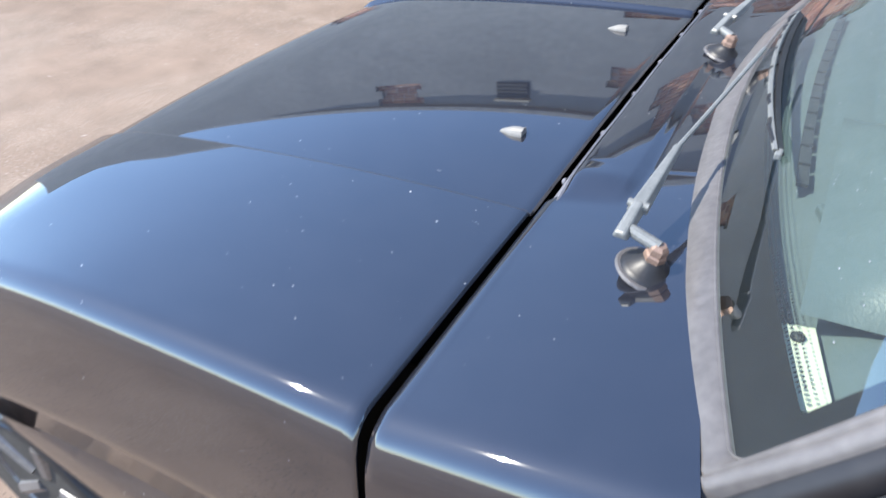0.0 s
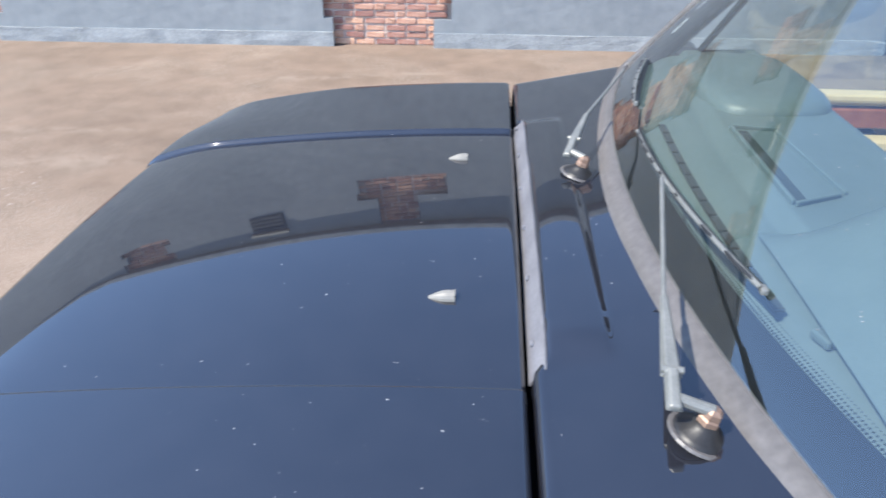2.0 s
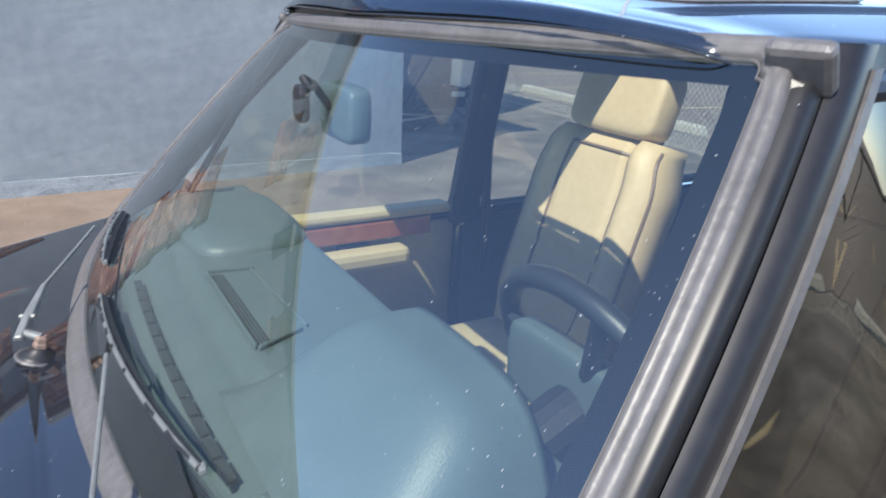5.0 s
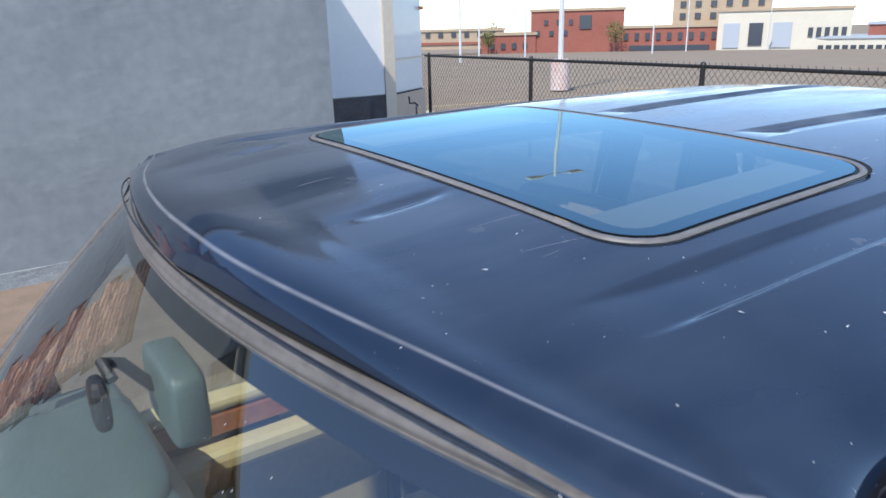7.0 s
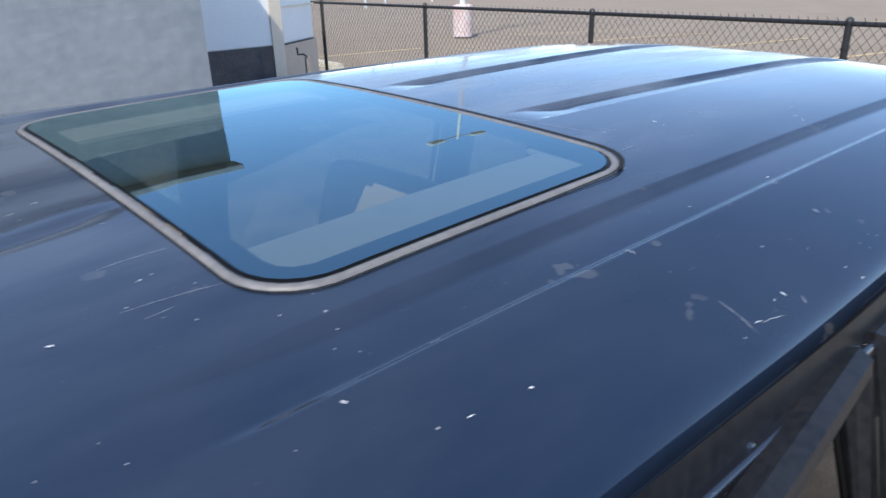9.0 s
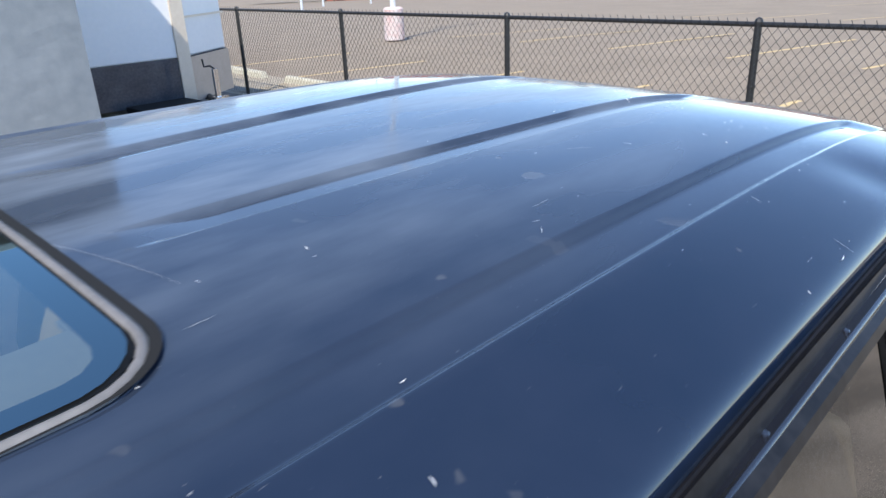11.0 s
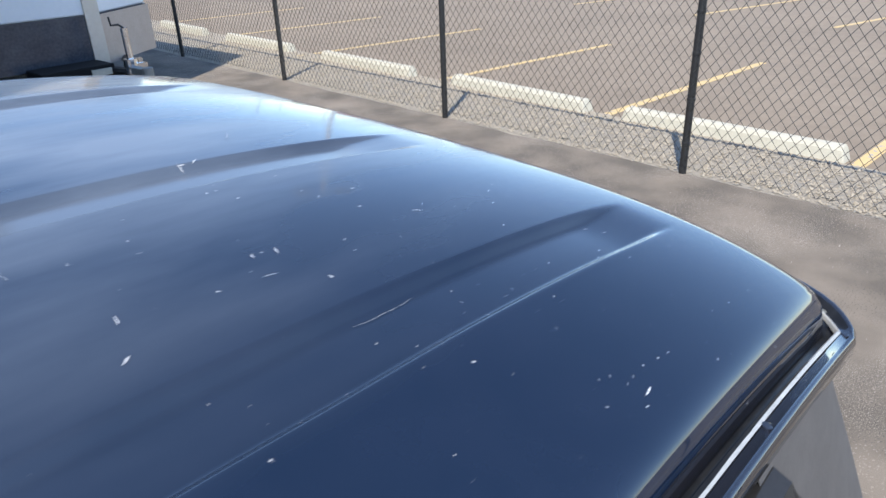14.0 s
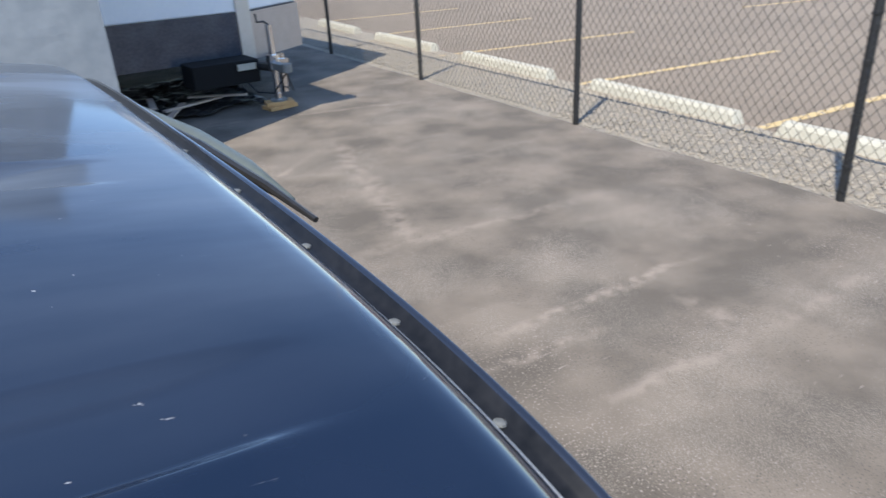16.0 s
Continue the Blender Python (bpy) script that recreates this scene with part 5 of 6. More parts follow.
    sheet(bm, lambda u, y: Vector((0.80 + 1.70 * u, y, crown(0.80 + 1.7 * u, y) - 0.013)), lin(0, 1, 60), lin(-0.6, 0.6, 60),
          keep=lambda u, y: not in_rounded(0.80 + 1.7 * u, y * 1.5, 0.0))
    part("headliner", bm, HEADLINER, CAR, "pale grey headliner", solid=0.005)


build_screen()
build_roof()


# ---- sides, doors, ends ----
WHEELS = (-0.92, 1.98)


def side_y(z):
    z = max(0.3, min(1.08, z))
    return 0.80 + 0.055 * math.sin(math.pi * (z - 0.1) / 1.15) - 0.012 * sm(z, 0.74, 0.76) + 0.004


def arch(x):
    z = 0.36
    for wx in WHEELS:
        d = abs(x - wx)
        if d < 0.37:
            z = max(z, 0.36 + math.sqrt(0.37 ** 2 - d * d))
    return z


def upper_y(z, x=1.5):
    """Half width of the cabin above the belt: it leans in to meet the rail."""
    top = 0.632 + 0.054 * (1 - sm(x, 0.74, 1.0))
    return 0.775 - (z - 1.08) / 0.58 * (0.775 - top)


DOORS = ((0.30, 1.30), (1.315, 2.02))


def wall_xs(a, b):
    xs = set(lin(a, b, max(2, int((b - a) / 0.05))))
    for wx in WHEELS:
        for d in (-0.37, -0.366, -0.352, -0.325, -0.28, 0.28, 0.325, 0.352, 0.366, 0.37):
            if a < wx + d < b:
                xs.add(wx + d)
    return sorted(xs)


def side_panel(name, a, b, s, top, parent, label="", zmin=None):
    bm = B()
    sheet(bm, lambda x, v: Vector((x, s * side_y((lambda z: z)(arch(x) + (top - arch(x)) * v)), arch(x) + (top - arch(x)) * v)), wall_xs(a, b), lin(0, 1, 14))
    return part(name, bm, PAINT, parent, label, smooth=True, solid=0.02)


def build_sides():
    for s in (-1, 1):
        # front wing
        bm = B()
        def wing(x, v):
            top = (bonnet_z(max(-0.89, min(-0.01, x)), 0.825) - 0.274 - 1.1 * max(0, -0.89 - x)) if x < 0.0 else 1.05
            z = arch(x) + (top - arch(x)) * v
            y = side_y(z) + 0.018 * sm(z, 0.45, 0.75) * (1 - sm(x, 0.1, 0.29))
            if x < -0.9:
                y -= 1.6 * (-0.9 - x) ** 2
            return Vector((x, s * y, z))
        sheet(bm, wing, wall_xs(-1.14, 0.295), lin(0, 1, 16))
        part("front_wing", bm, PAINT, CAR, "navy front wing", smooth=True)
        for wx in WHEELS:
            bm = B()
            tube(bm, [(wx + 0.374 * math.cos(a), s * (side_y(0.36 + 0.37 * math.sin(a)) + 0.004), 0.36 + 0.374 * math.sin(a)) for a in lin(0.05, 3.09, 30)], 0.014, 8)
            part("wheel_arch_lip", bm, BLACK, CAR)
        for (a, b), nm in zip(DOORS, ("front_door", "rear_door")):
            d = side_panel(nm, a + 0.004, b - 0.004, s, 1.07, CAR, "navy door with black-framed window")
            bm = B()
            box(bm, ((a + b) / 2 + 0.3 * (b - a), s * 0.862, 0.93), (0.16, 0.02, 0.035))
            part("door_handle", bm, BLACK, d, bevel=0.006)
            # window frame and pane
            ta, tb = (0.735 if nm == "front_door" else a + 0.02), b - 0.02
            ba = a + (0.10 if nm == "front_door" else 0.02)
            frame_pts = [(ba, 1.085), (tb, 1.085), (tb, 1.662), (ta, 1.662)]
            bm = B()
            tube(bm, [(x, s * upper_y(z, x), z) for x, z in frame_pts], 0.018, 8, closed=True)
            part("window_frame", bm, BLACKPAINT, d)
            bm = B()
            def pane(u, v):
                x, z = ba + (ta - ba) * v + (tb - (ba + (ta - ba) * v)) * u, 1.085 + 0.56 * v
                return Vector((x, s * upper_y(z, x), z))
            sheet(bm, pane, lin(0, 1, 12), lin(0, 1, 8))
            # The near side takes the darkened copies of the glass.
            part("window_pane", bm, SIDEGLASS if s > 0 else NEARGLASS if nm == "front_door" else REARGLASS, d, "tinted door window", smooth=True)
        side_panel("rear_wing", 2.022, 2.80, s, 1.07, CAR, "navy rear wing")
        bm = B()
        sheet(bm, lambda u, v: Vector((2.10 + (0.36 - 0.06 * v) * u, s * upper_y(1.12 + 0.50 * v), 1.12 + 0.50 * v)), lin(0, 1, 6), lin(0, 1, 6))
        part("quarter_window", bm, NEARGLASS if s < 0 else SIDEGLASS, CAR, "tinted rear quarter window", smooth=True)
        bm = B()
        tube(bm, [(x, s * upper_y(z, x), z) for x, z in ((2.10, 1.11), (2.45, 1.11), (2.465, 1.13), (2.41, 1.60), (2.39, 1.63), (2.10, 1.63))], 0.016, 8, closed=True)
        part("quarter_window_seal", bm, BLACK, CAR)
        for name, xb, xt, w in (("centre_pillar", 1.308, 1.308, 0.085), ("rear_pillar", 2.055, 2.055, 0.085)):
            bm = B()
            sheet(bm, lambda u, v: Vector((xb - w / 2 + w * u, s * (upper_y(1.07 + 0.60 * v) - 0.004), 1.07 + 0.60 * v)), lin(0, 1, 3), lin(0, 1, 8))
            part(name, bm, BLACKPAINT, CAR, smooth=True, solid=0.05)
        bm = B()
        def tail(u, v):
            """The rear pillar's skin, rounded in towards the tailgate."""
            z = 1.07 + 0.580 * v
            f, r = 2.47 - 0.10 * v, 2.86 - 0.27 * v - 0.065 * v ** 6
            return Vector((f + (r - f) * u, s * (upper_y(z) + 0.003 - 0.055 * (1 - 0.85 * v ** 3) * max(0.0, u - 0.55) ** 2 / 0.2), z))
        sheet(bm, tail, lin(0, 1, 14), lin(0, 1, 20))
        part("tail_pillar", bm, TAILGREY, CAR, "sun-faded grey rear roof pillar", smooth=True)
        # shoulder below the windows, belt moulding, rocker
        bm = B()
        sheet(bm, lambda x, v: Vector((x, s * (0.862 - 0.095 * v), 1.066 + 0.016 * math.sin(1.5 * v))), lin(0.30, 2.84, 24), lin(0, 1, 6))
        part("door_shoulder", bm, PAINT, CAR, "navy shoulder under the side windows", smooth=True)
        bm = B()
        tube(bm, [(x, s * (0.858), 1.072) for x in lin(0.30, 2.82, 12)], 0.012, 8)
        part("belt_moulding", bm, BLACK, CAR)
        bm = B()
        box(bm, (0.78, s * 0.77, 0.33), (1.5, 0.1, 0.09))
        part("sill", bm, BLACK, CAR, bevel=0.02)
        # cant rail between glass and drip rail
        bm = B()
        sheet(bm, lambda x, v: Vector((x, s * (upper_y(1.645, x) - 0.012 * v), 1.645 + (crown(x, 0.6) - 0.045 - 1.645) * v)), lin(0.76, 2.50, 30), lin(0, 1, 3))
        part("cant_rail", bm, BLACKPAINT, CAR, smooth=True)
        # mirror, near the front of the door
        bm = B()
        box(bm, (0.50, s * 0.99, 1.13), (0.09, 0.19, 0.14))
        m = part("door_mirror", bm, BLACK, CAR, bevel=0.03)
        bm = B()
        cyl(bm, (0.48, s * 0.80, 1.09), (0.50, s * 0.93, 1.11), 0.022, 10)
        part("mirror_arm", bm, BLACK, m)
        # wheels
        for wx in WHEELS:
            bm = B()
            mm = Matrix.Translation((wx, s * 0.72, 0.333)) @ Matrix.Rotation(radians(-90 * s), 4, "X") @ Matrix.Scale(0.9, 4)
            lathe(bm, [(0.20, -0.105), (0.33, -0.11), (0.362, -0.085), (0.37, 0.0), (0.362, 0.085), (0.33, 0.11), (0.21, 0.105)], 36, mm)
            ty = part("wheel", bm, TYRE, CAR, "black road tyre on a silver rim", smooth=True)
            bm = B()
            lathe(bm, [(0.205, 0.10), (0.20, 0.112), (0.185, 0.09), (0.08, 0.075), (0.05, 0.095), (0.045, 0.1)], 30, mm)
            for k in range(5):
                a = k * 2 * math.pi / 5
                cyl(bm, mm @ Vector((0.05 * math.cos(a), 0.05 * math.sin(a), 0.09)), mm @ Vector((0.19 * math.cos(a), 0.19 * math.sin(a), 0.098)), 0.022, 8)
            part("rim", bm, ALLOY, ty)
    # front: grille, lamps, bumper
    bm = B()
    box(bm, (-1.07, 0, 0.66), (0.05, 1.46, 0.22))
    gp = part("front_panel", bm, PAINT, CAR, bevel=0.02)
    for k in range(9):
        bm = B()
        box(bm, (-1.097, 0, 0.575 + 0.02 * k), (0.02, 0.86, 0.009))
        part("grille_slat", bm, BLACK, gp)
    for s in (-1, 1):
        bm = B()
        lathe(bm, [(0.09, 0), (0.092, 0.02), (0.07, 0.035), (0.01, 0.045)], 24, Matrix.Translation((-1.09, s * 0.54, 0.66)) @ Matrix.Rotation(radians(-90), 4, "Y"))
        part("headlamp", bm, LAMPGLASS, gp, "round clear headlamp", smooth=True)
        bm = B()
        box(bm, (-1.08, s * 0.66, 0.66), (0.05, 0.09, 0.18))
        part("indicator", bm, AMBER, gp, "amber indicator", bevel=0.01)
    for name, x in (("front_bumper", -1.17), ("rear_bumper", 2.95)):
        bm = B()
        box(bm, (x, 0, 0.50), (0.12, 1.66, 0.15))
        part(name, bm, BLACK, CAR, bevel=0.03)
    # tailgate
    bm = B()
    sheet(bm, lambda u, v: Vector((2.87 + 0.02 * math.sin(v * 3.1), -0.80 + 1.6 * u, 0.5 + 0.56 * v)), lin(0, 1, 10), lin(0, 1, 6))
    tg = part("tailgate", bm, PAINT, CAR, "navy lower tailgate", smooth=True, solid=0.03)
    for s in (-1, 1):
        bm = B()
        box(bm, (2.89, s * 0.72, 0.85), (0.04, 0.12, 0.3))
        part("tail_lamp", bm, REDLENS, tg, bevel=0.01)

    def hatch(u, v):
        y = (-0.72 + 1.44 * u) * (1 - 0.17 * v)
        return Vector((2.885 - 0.255 * v - 0.03 * (y / 0.7) ** 2, y, 1.07 + 0.56 * v))
    bm = B()
    sheet(bm, hatch, lin(0.03, 0.97, 20), lin(0.06, 0.94, 10))
    hg = part("rear_window", bm, SIDEGLASS, CAR, "tinted sloping rear window", smooth=True)
    bm = B()
    tube(bm, [hatch(u, v) for u, v in [(u, 0.03) for u in lin(0.02, 0.98, 14)] + [(0.98, v) for v in lin(0.1, 0.95, 6)] + [(u, 0.98) for u in lin(0.98, 0.02, 14)] + [(0.02, v) for v in lin(0.95, 0.1, 6)]], 0.02, 8, closed=True)
    part("rear_window_frame", bm, BLACKPAINT, hg)
    # rear wiper, and a grey-green roll added as the rear glass's curved edge
    bm = B()
    tube(bm, [(2.669, 0.47, 1.614), (2.682, 0.44, 1.626), (2.704, 0.25, 1.626), (2.719, 0.10, 1.620), (2.724, -0.02, 1.614)], [0.006, 0.022, 0.020, 0.014, 0.004], 16)
    part("rear_glass_roll", bm, mat("grey_green_roll", (0.085, 0.102, 0.094), rough=0.5, color2=(0.115, 0.135, 0.124), scale=9), CAR, "grey-green roll added for the rear glass's curved edge", smooth=True)
    bm = B()
    tube(bm, [(2.649, 0.46, 1.642), (2.654, 0.36, 1.654), (2.662, 0.25, 1.659), (2.678, 0.12, 1.654), (2.700, -0.02, 1.636), (2.714, -0.10, 1.619)], [0.004, 0.006, 0.008, 0.007, 0.005, 0.003], 8)
    part("rear_wiper", bm, BLACK, CAR, "thin black rear wiper blade")
    bm = B()
    box(bm, (2.654, 0.475, 1.646), (0.02, 0.026, 0.02), 20)
    part("wiper_end", bm, REDLENS, CAR, "small red and white wiper end", bevel=0.004)
    bm = B()
    box(bm, (2.642, 0.490, 1.642), (0.016, 0.022, 0.02), 20)
    part("wiper_end", bm, LAMPGLASS, CAR, "small white wiper end", bevel=0.004)
    # floor pan
    bm = B()
    box(bm, (0.9, 0, 0.42), (3.7, 1.5, 0.08))
    part("floor_pan", bm, BLACK, CAR)
    bm = B()
    sheet(bm, lambda u, v: Vector((0.02 + 0.06 * v, -0.76 + 1.52 * u, 0.46 + 0.56 * v)), lin(0, 1, 3), lin(0, 1, 3))
    part("bulkhead", bm, BLACK, CAR, solid=0.02)
    bm = B()
    box(bm, (-0.40, 0, 0.72), (0.80, 1.3, 0.5))
    part("engine_bay", bm, GAP, CAR)


build_sides()


# ---- wipers ----
def wiper(name, spin, head, knee, tip, b0, b1):
    w = None
    sx, sy, sz = spin
    bm = B()
    mm = Matrix.Translation(spin) @ Matrix.Rotation(radians(14), 4, "Y")
    lathe(bm, [(0.032, -0.012), (0.034, -0.006), (0.026, 0.0), (0.015, 0.008), (0.013, 0.012)], 20, mm)
    w = part(name, bm, BLACK, CAR, "grey wiper arm on a black rubber spindle boot", smooth=True)
    bm = B()
    lathe(bm, [(0.0125, 0.010), (0.0125, 0.018), (0.010, 0.021)], 6, mm)
    lathe(bm, [(0.011, 0.021), (0.011, 0.028), (0.007, 0.032)], 6, mm)
    part("spindle_nut", bm, COPPER, w, "worn copper-coloured nut")
    bm = B()
    lathe(bm, [(0.0345, -0.009), (0.0365, -0.007), (0.0345, -0.004)], 24, mm)
    part("boot_ring", bm, RUBBER, w)
    top = Vector(head)
    k, e = Vector(knee), Vector(tip)
    d = (k - top).normalized()
    side = d.cross(Vector((0, 0, 1))).normalized()
    up = side.cross(d)
    bm = B()

    def bar(p, q, w0, w1, h0, h1):
        vs = []
        for c, ww, hh in ((p, w0, h0), (q, w1, h1)):
            vs.append([bm.verts.new(c + side * a * ww + up * b * hh) for a, b in ((-1, 0), (-0.6, 1), (0.6, 1), (1, 0))])
        a, b = vs
        for i in range(4):
            bm.faces.new((a[i], a[(i + 1) % 4], b[(i + 1) % 4], b[i]))
        bm.faces.new(a[::-1])
        bm.faces.new(b)
    bm2 = B()
    cyl(bm2, mm @ Vector((0, 0, 0.028)), top + Vector((0, 0, 0.004)), 0.007, 10)
    part("arm_knuckle", bm2, GREYMETAL, w)
    p0 = top - d * 0.016
    p1 = top + d * 0.034
    bar(p0, p1, 0.010, 0.009, 0.010, 0.015)
    part("arm_head", bm, GREYMETAL, w, bevel=0.003)
    bm = B()
    cyl(bm, p1 - side * 0.012 + up * 0.008, p1 + side * 0.012 + up * 0.008, 0.0045, 10)
    part("hinge_pin", bm, GREYMETAL, w)
    bm = B()
    bar(p1 - d * 0.006, k, 0.0125, 0.0055, 0.012, 0.007)
    part("arm", bm, GREYMETAL, w, bevel=0.002)
    bm = B()
    tube(bm, [k - d * 0.05 + up * 0.004, k + up * 0.002, k.lerp(e, 0.5), e], 0.0032, 8)
    part("arm_rod", bm, GREYMETAL, w)
    # blade: bow, links and rubber
    n = 20
    P = [screen(b0[0] + (b1[0] - b0[0]) * i / n, b0[1] + (b1[1] - b0[1]) * i / n, 0.0) for i in range(n + 1)]
    nrm = Vector((-0.79, 0, 0.61))
    bm = B()
    sec = [(-0.004, 0.003), (0.004, 0.003), (0.0035, 0.012), (-0.0035, 0.012)]
    rings = []
    for i, p in enumerate(P):
        t = (P[min(n, i + 1)] - P[max(0, i - 1)]).normalized()
        b = t.cross(nrm).normalized()
        rings.append([bm.verts.new(p + b * x + nrm * z) for x, z in sec])
    for a, b in zip(rings, rings[1:]):
        for i in range(4):
            bm.faces.new((a[i], a[(i + 1) % 4], b[(i + 1) % 4], b[i]))
    bm.faces.new(rings[0][::-1])
    bm.faces.new(rings[-1])
    bl = part("blade", bm, BLACK, w, "black wiper blade rubber")
    bm = B()
    tube(bm, [p + nrm * (0.013 + 0.006 * math.sin(math.pi * i / n)) for i, p in enumerate(P)], 0.0034, 6)
    part("blade_bow", bm, GREYMETAL, bl, "worn grey blade bow")
    for f in (0.1, 0.2, 0.3, 0.4, 0.55, 0.75, 0.9):
        bm = B()
        i = int(f * n)
        tube(bm, [P[max(0, i - 2)] + nrm * 0.012, P[i] + nrm * 0.021, P[min(n, i + 2)] + nrm * 0.012], 0.0024, 6)
        part("blade_link", bm, BLACK, bl)
    bm = B()
    box(bm, P[-1] + nrm * 0.008, (0.008, 0.014, 0.009))
    part("blade_end", bm, GREYMETAL, bl, bevel=0.002)


wiper("wiper", (0.180, -0.555, 1.157), (0.146, -0.545, 1.188), (0.160, -0.40, 1.222), (0.205, -0.135, 1.262), (0.145, 1.226), (-0.415, 1.242))
wiper("wiper", (0.121, 0.135, 1.152), (0.100, 0.158, 1.180), (0.141, 0.262, 1.220), (0.243, 0.475, 1.254), (0.52, 1.262), (0.30, 1.232))


# ---- cabin ----
def soft_block(bm, c, s, m=None, r=0.35, n=9):
    """A cushion: a superellipsoid block."""
    m = m or Matrix()
    us, vs = lin(-math.pi / 2, math.pi / 2, n), lin(-math.pi, math.pi, n * 2)

    def pw(v):
        return math.copysign(abs(v) ** r, v)
    sheet(bm, lambda u, v: m @ (Vector(c) + Vector((s[0] * pw(math.cos(u)) * pw(math.cos(v)), s[1] * pw(math.cos(u)) * pw(math.sin(v)), s[2] * pw(math.sin(u))))), us, vs)


def build_dash():
    bm = B()
    # top of the dash: from the screen's foot back to its rear edge
    def top(u, y):
        x0 = screen(y, 1.17).x + 0.025
        x1 = 0.66 + 0.02 * math.cos(y * 2)
        x = x0 + (x1 - x0) * u
        z = 1.178 + 0.035 * sm(u, 0, 0.3) + 0.014 * sm(u, 0.33, 0.37) + 0.012 * u - 0.06 * sm(u, 0.9, 1.0)
        return Vector((x, y, z))
    g = sheet(bm, top, lin(0, 1, 30), lin(-0.76, 0.76, 40))
    low = [bm.verts.new(v.co + Vector((0.03, 0, -0.42))) for v in g[-1]]
    for i in range(len(low) - 1):
        bm.faces.new((g[-1][i], low[i], low[i + 1], g[-1][i + 1]))
    d = part("dashboard", bm, DASH, CAR, "grey-green vinyl dashboard", smooth=True)
    # instrument binnacle in front of the driver
    bm = B()
    def hood(u, v):
        # u across, v front to back
        h = 0.125 * (1 - abs(u) ** 5) * sm(v, -0.10, 0.75)
        return Vector((0.325 + 0.25 * v, -0.435 + 0.215 * u * (0.98 - 0.06 * v), 1.222 + h))
    g = sheet(bm, hood, lin(-1, 1, 30), lin(0, 1, 20))
    rear = [r[-1] for r in g]
    low = [bm.verts.new(v.co + Vector((-0.03, 0, -0.10))) for v in rear]
    for i in range(len(low) - 1):
        bm.faces.new((rear[i], rear[i + 1], low[i + 1], low[i]))
    part("instrument_binnacle", bm, DASH, d, "large domed instrument cowl", smooth=True)
    # passenger side raised pad
    bm = B()
    soft_block(bm, (0.52, 0.46, 1.215), (0.13, 0.22, 0.05), r=0.5, n=12)
    part("dash_pad", bm, DASH, d, smooth=True)
    # demister slots and ribs along the screen
    for k in range(13):
        y = 0.22 - 0.05 * k
        bm = B()
        x = 0.272 + 0.1 * y * y
        box(bm, (x + 0.012, y, 1.2105), (0.0125, 0.043, 0.0045), -math.degrees(math.atan(0.2 * y)))
        part("demister_slot", bm, DASHDARK, d)
    bm = B()
    box(bm, (0.335, -0.455, 1.212), (0.025, 0.03, 0.012), 20)
    part("demister_nozzle", bm, DASH, d, bevel=0.003)
    # long speaker grille with a perforated front strip
    bm = B()
    box(bm, (0.400, 0.01, 1.236), (0.006, 0.32, 0.010))
    box(bm, (0.484, 0.02, 1.236), (0.006, 0.27, 0.010), 3)
    box(bm, (0.442, 0.170, 1.236), (0.086, 0.006, 0.010), -10)
    box(bm, (0.442, -0.138, 1.236), (0.086, 0.006, 0.010), 24)
    sp = part("speaker_panel", bm, DASH, d, bevel=0.0025)
    bm = B()
    for r in range(4):
        for k in range(46):
            box(bm, (0.408 + 0.0055 * r, 0.158 - 0.0065 * k, 1.2335), (0.0028, 0.0036, 0.0016))
    part("perforated_strip", bm, DASHDARK, sp)
    # steering wheel and column
    c = Vector((0.80, -0.445, 1.215))
    ax = Vector((0.90, 0, 0.42)).normalized()
    m = Matrix.Translation(c) @ ax.to_track_quat("Z", "X").to_matrix().to_4x4()
    bm = B()
    tube(bm, [m @ Vector((0.195 * math.cos(a), 0.195 * math.sin(a), 0)) for a in lin(0, 2 * math.pi, 40)[:-1]], 0.017, 12, closed=True)
    sw = part("steering_wheel", bm, WHEELRIM, CAR, "black leather steering wheel", smooth=True)
    bm = B()
    soft_block(bm, (0.765, -0.425, 1.225), (0.022, 0.135, 0.062), r=0.35, n=12)
    part("wheel_hub", bm, DASH, sw, "grey-green padded steering hub", smooth=True)
    for a in (20, 160, 250, 290):
        bm = B()
        tube(bm, [m @ Vector((0.07 * math.cos(radians(a)), 0.07 * math.sin(radians(a)), -0.02)), m @ Vector((0.19 * math.cos(radians(a)), 0.19 * math.sin(radians(a)), 0))], 0.014, 8)
        part("spoke", bm, WHEELRIM, sw)
    bm = B()
    cyl(bm, m @ Vector((0, 0, -0.32)), m @ Vector((0, 0, -0.04)), 0.045, 14)
    part("steering_column", bm, BLACK, CAR)


build_dash()


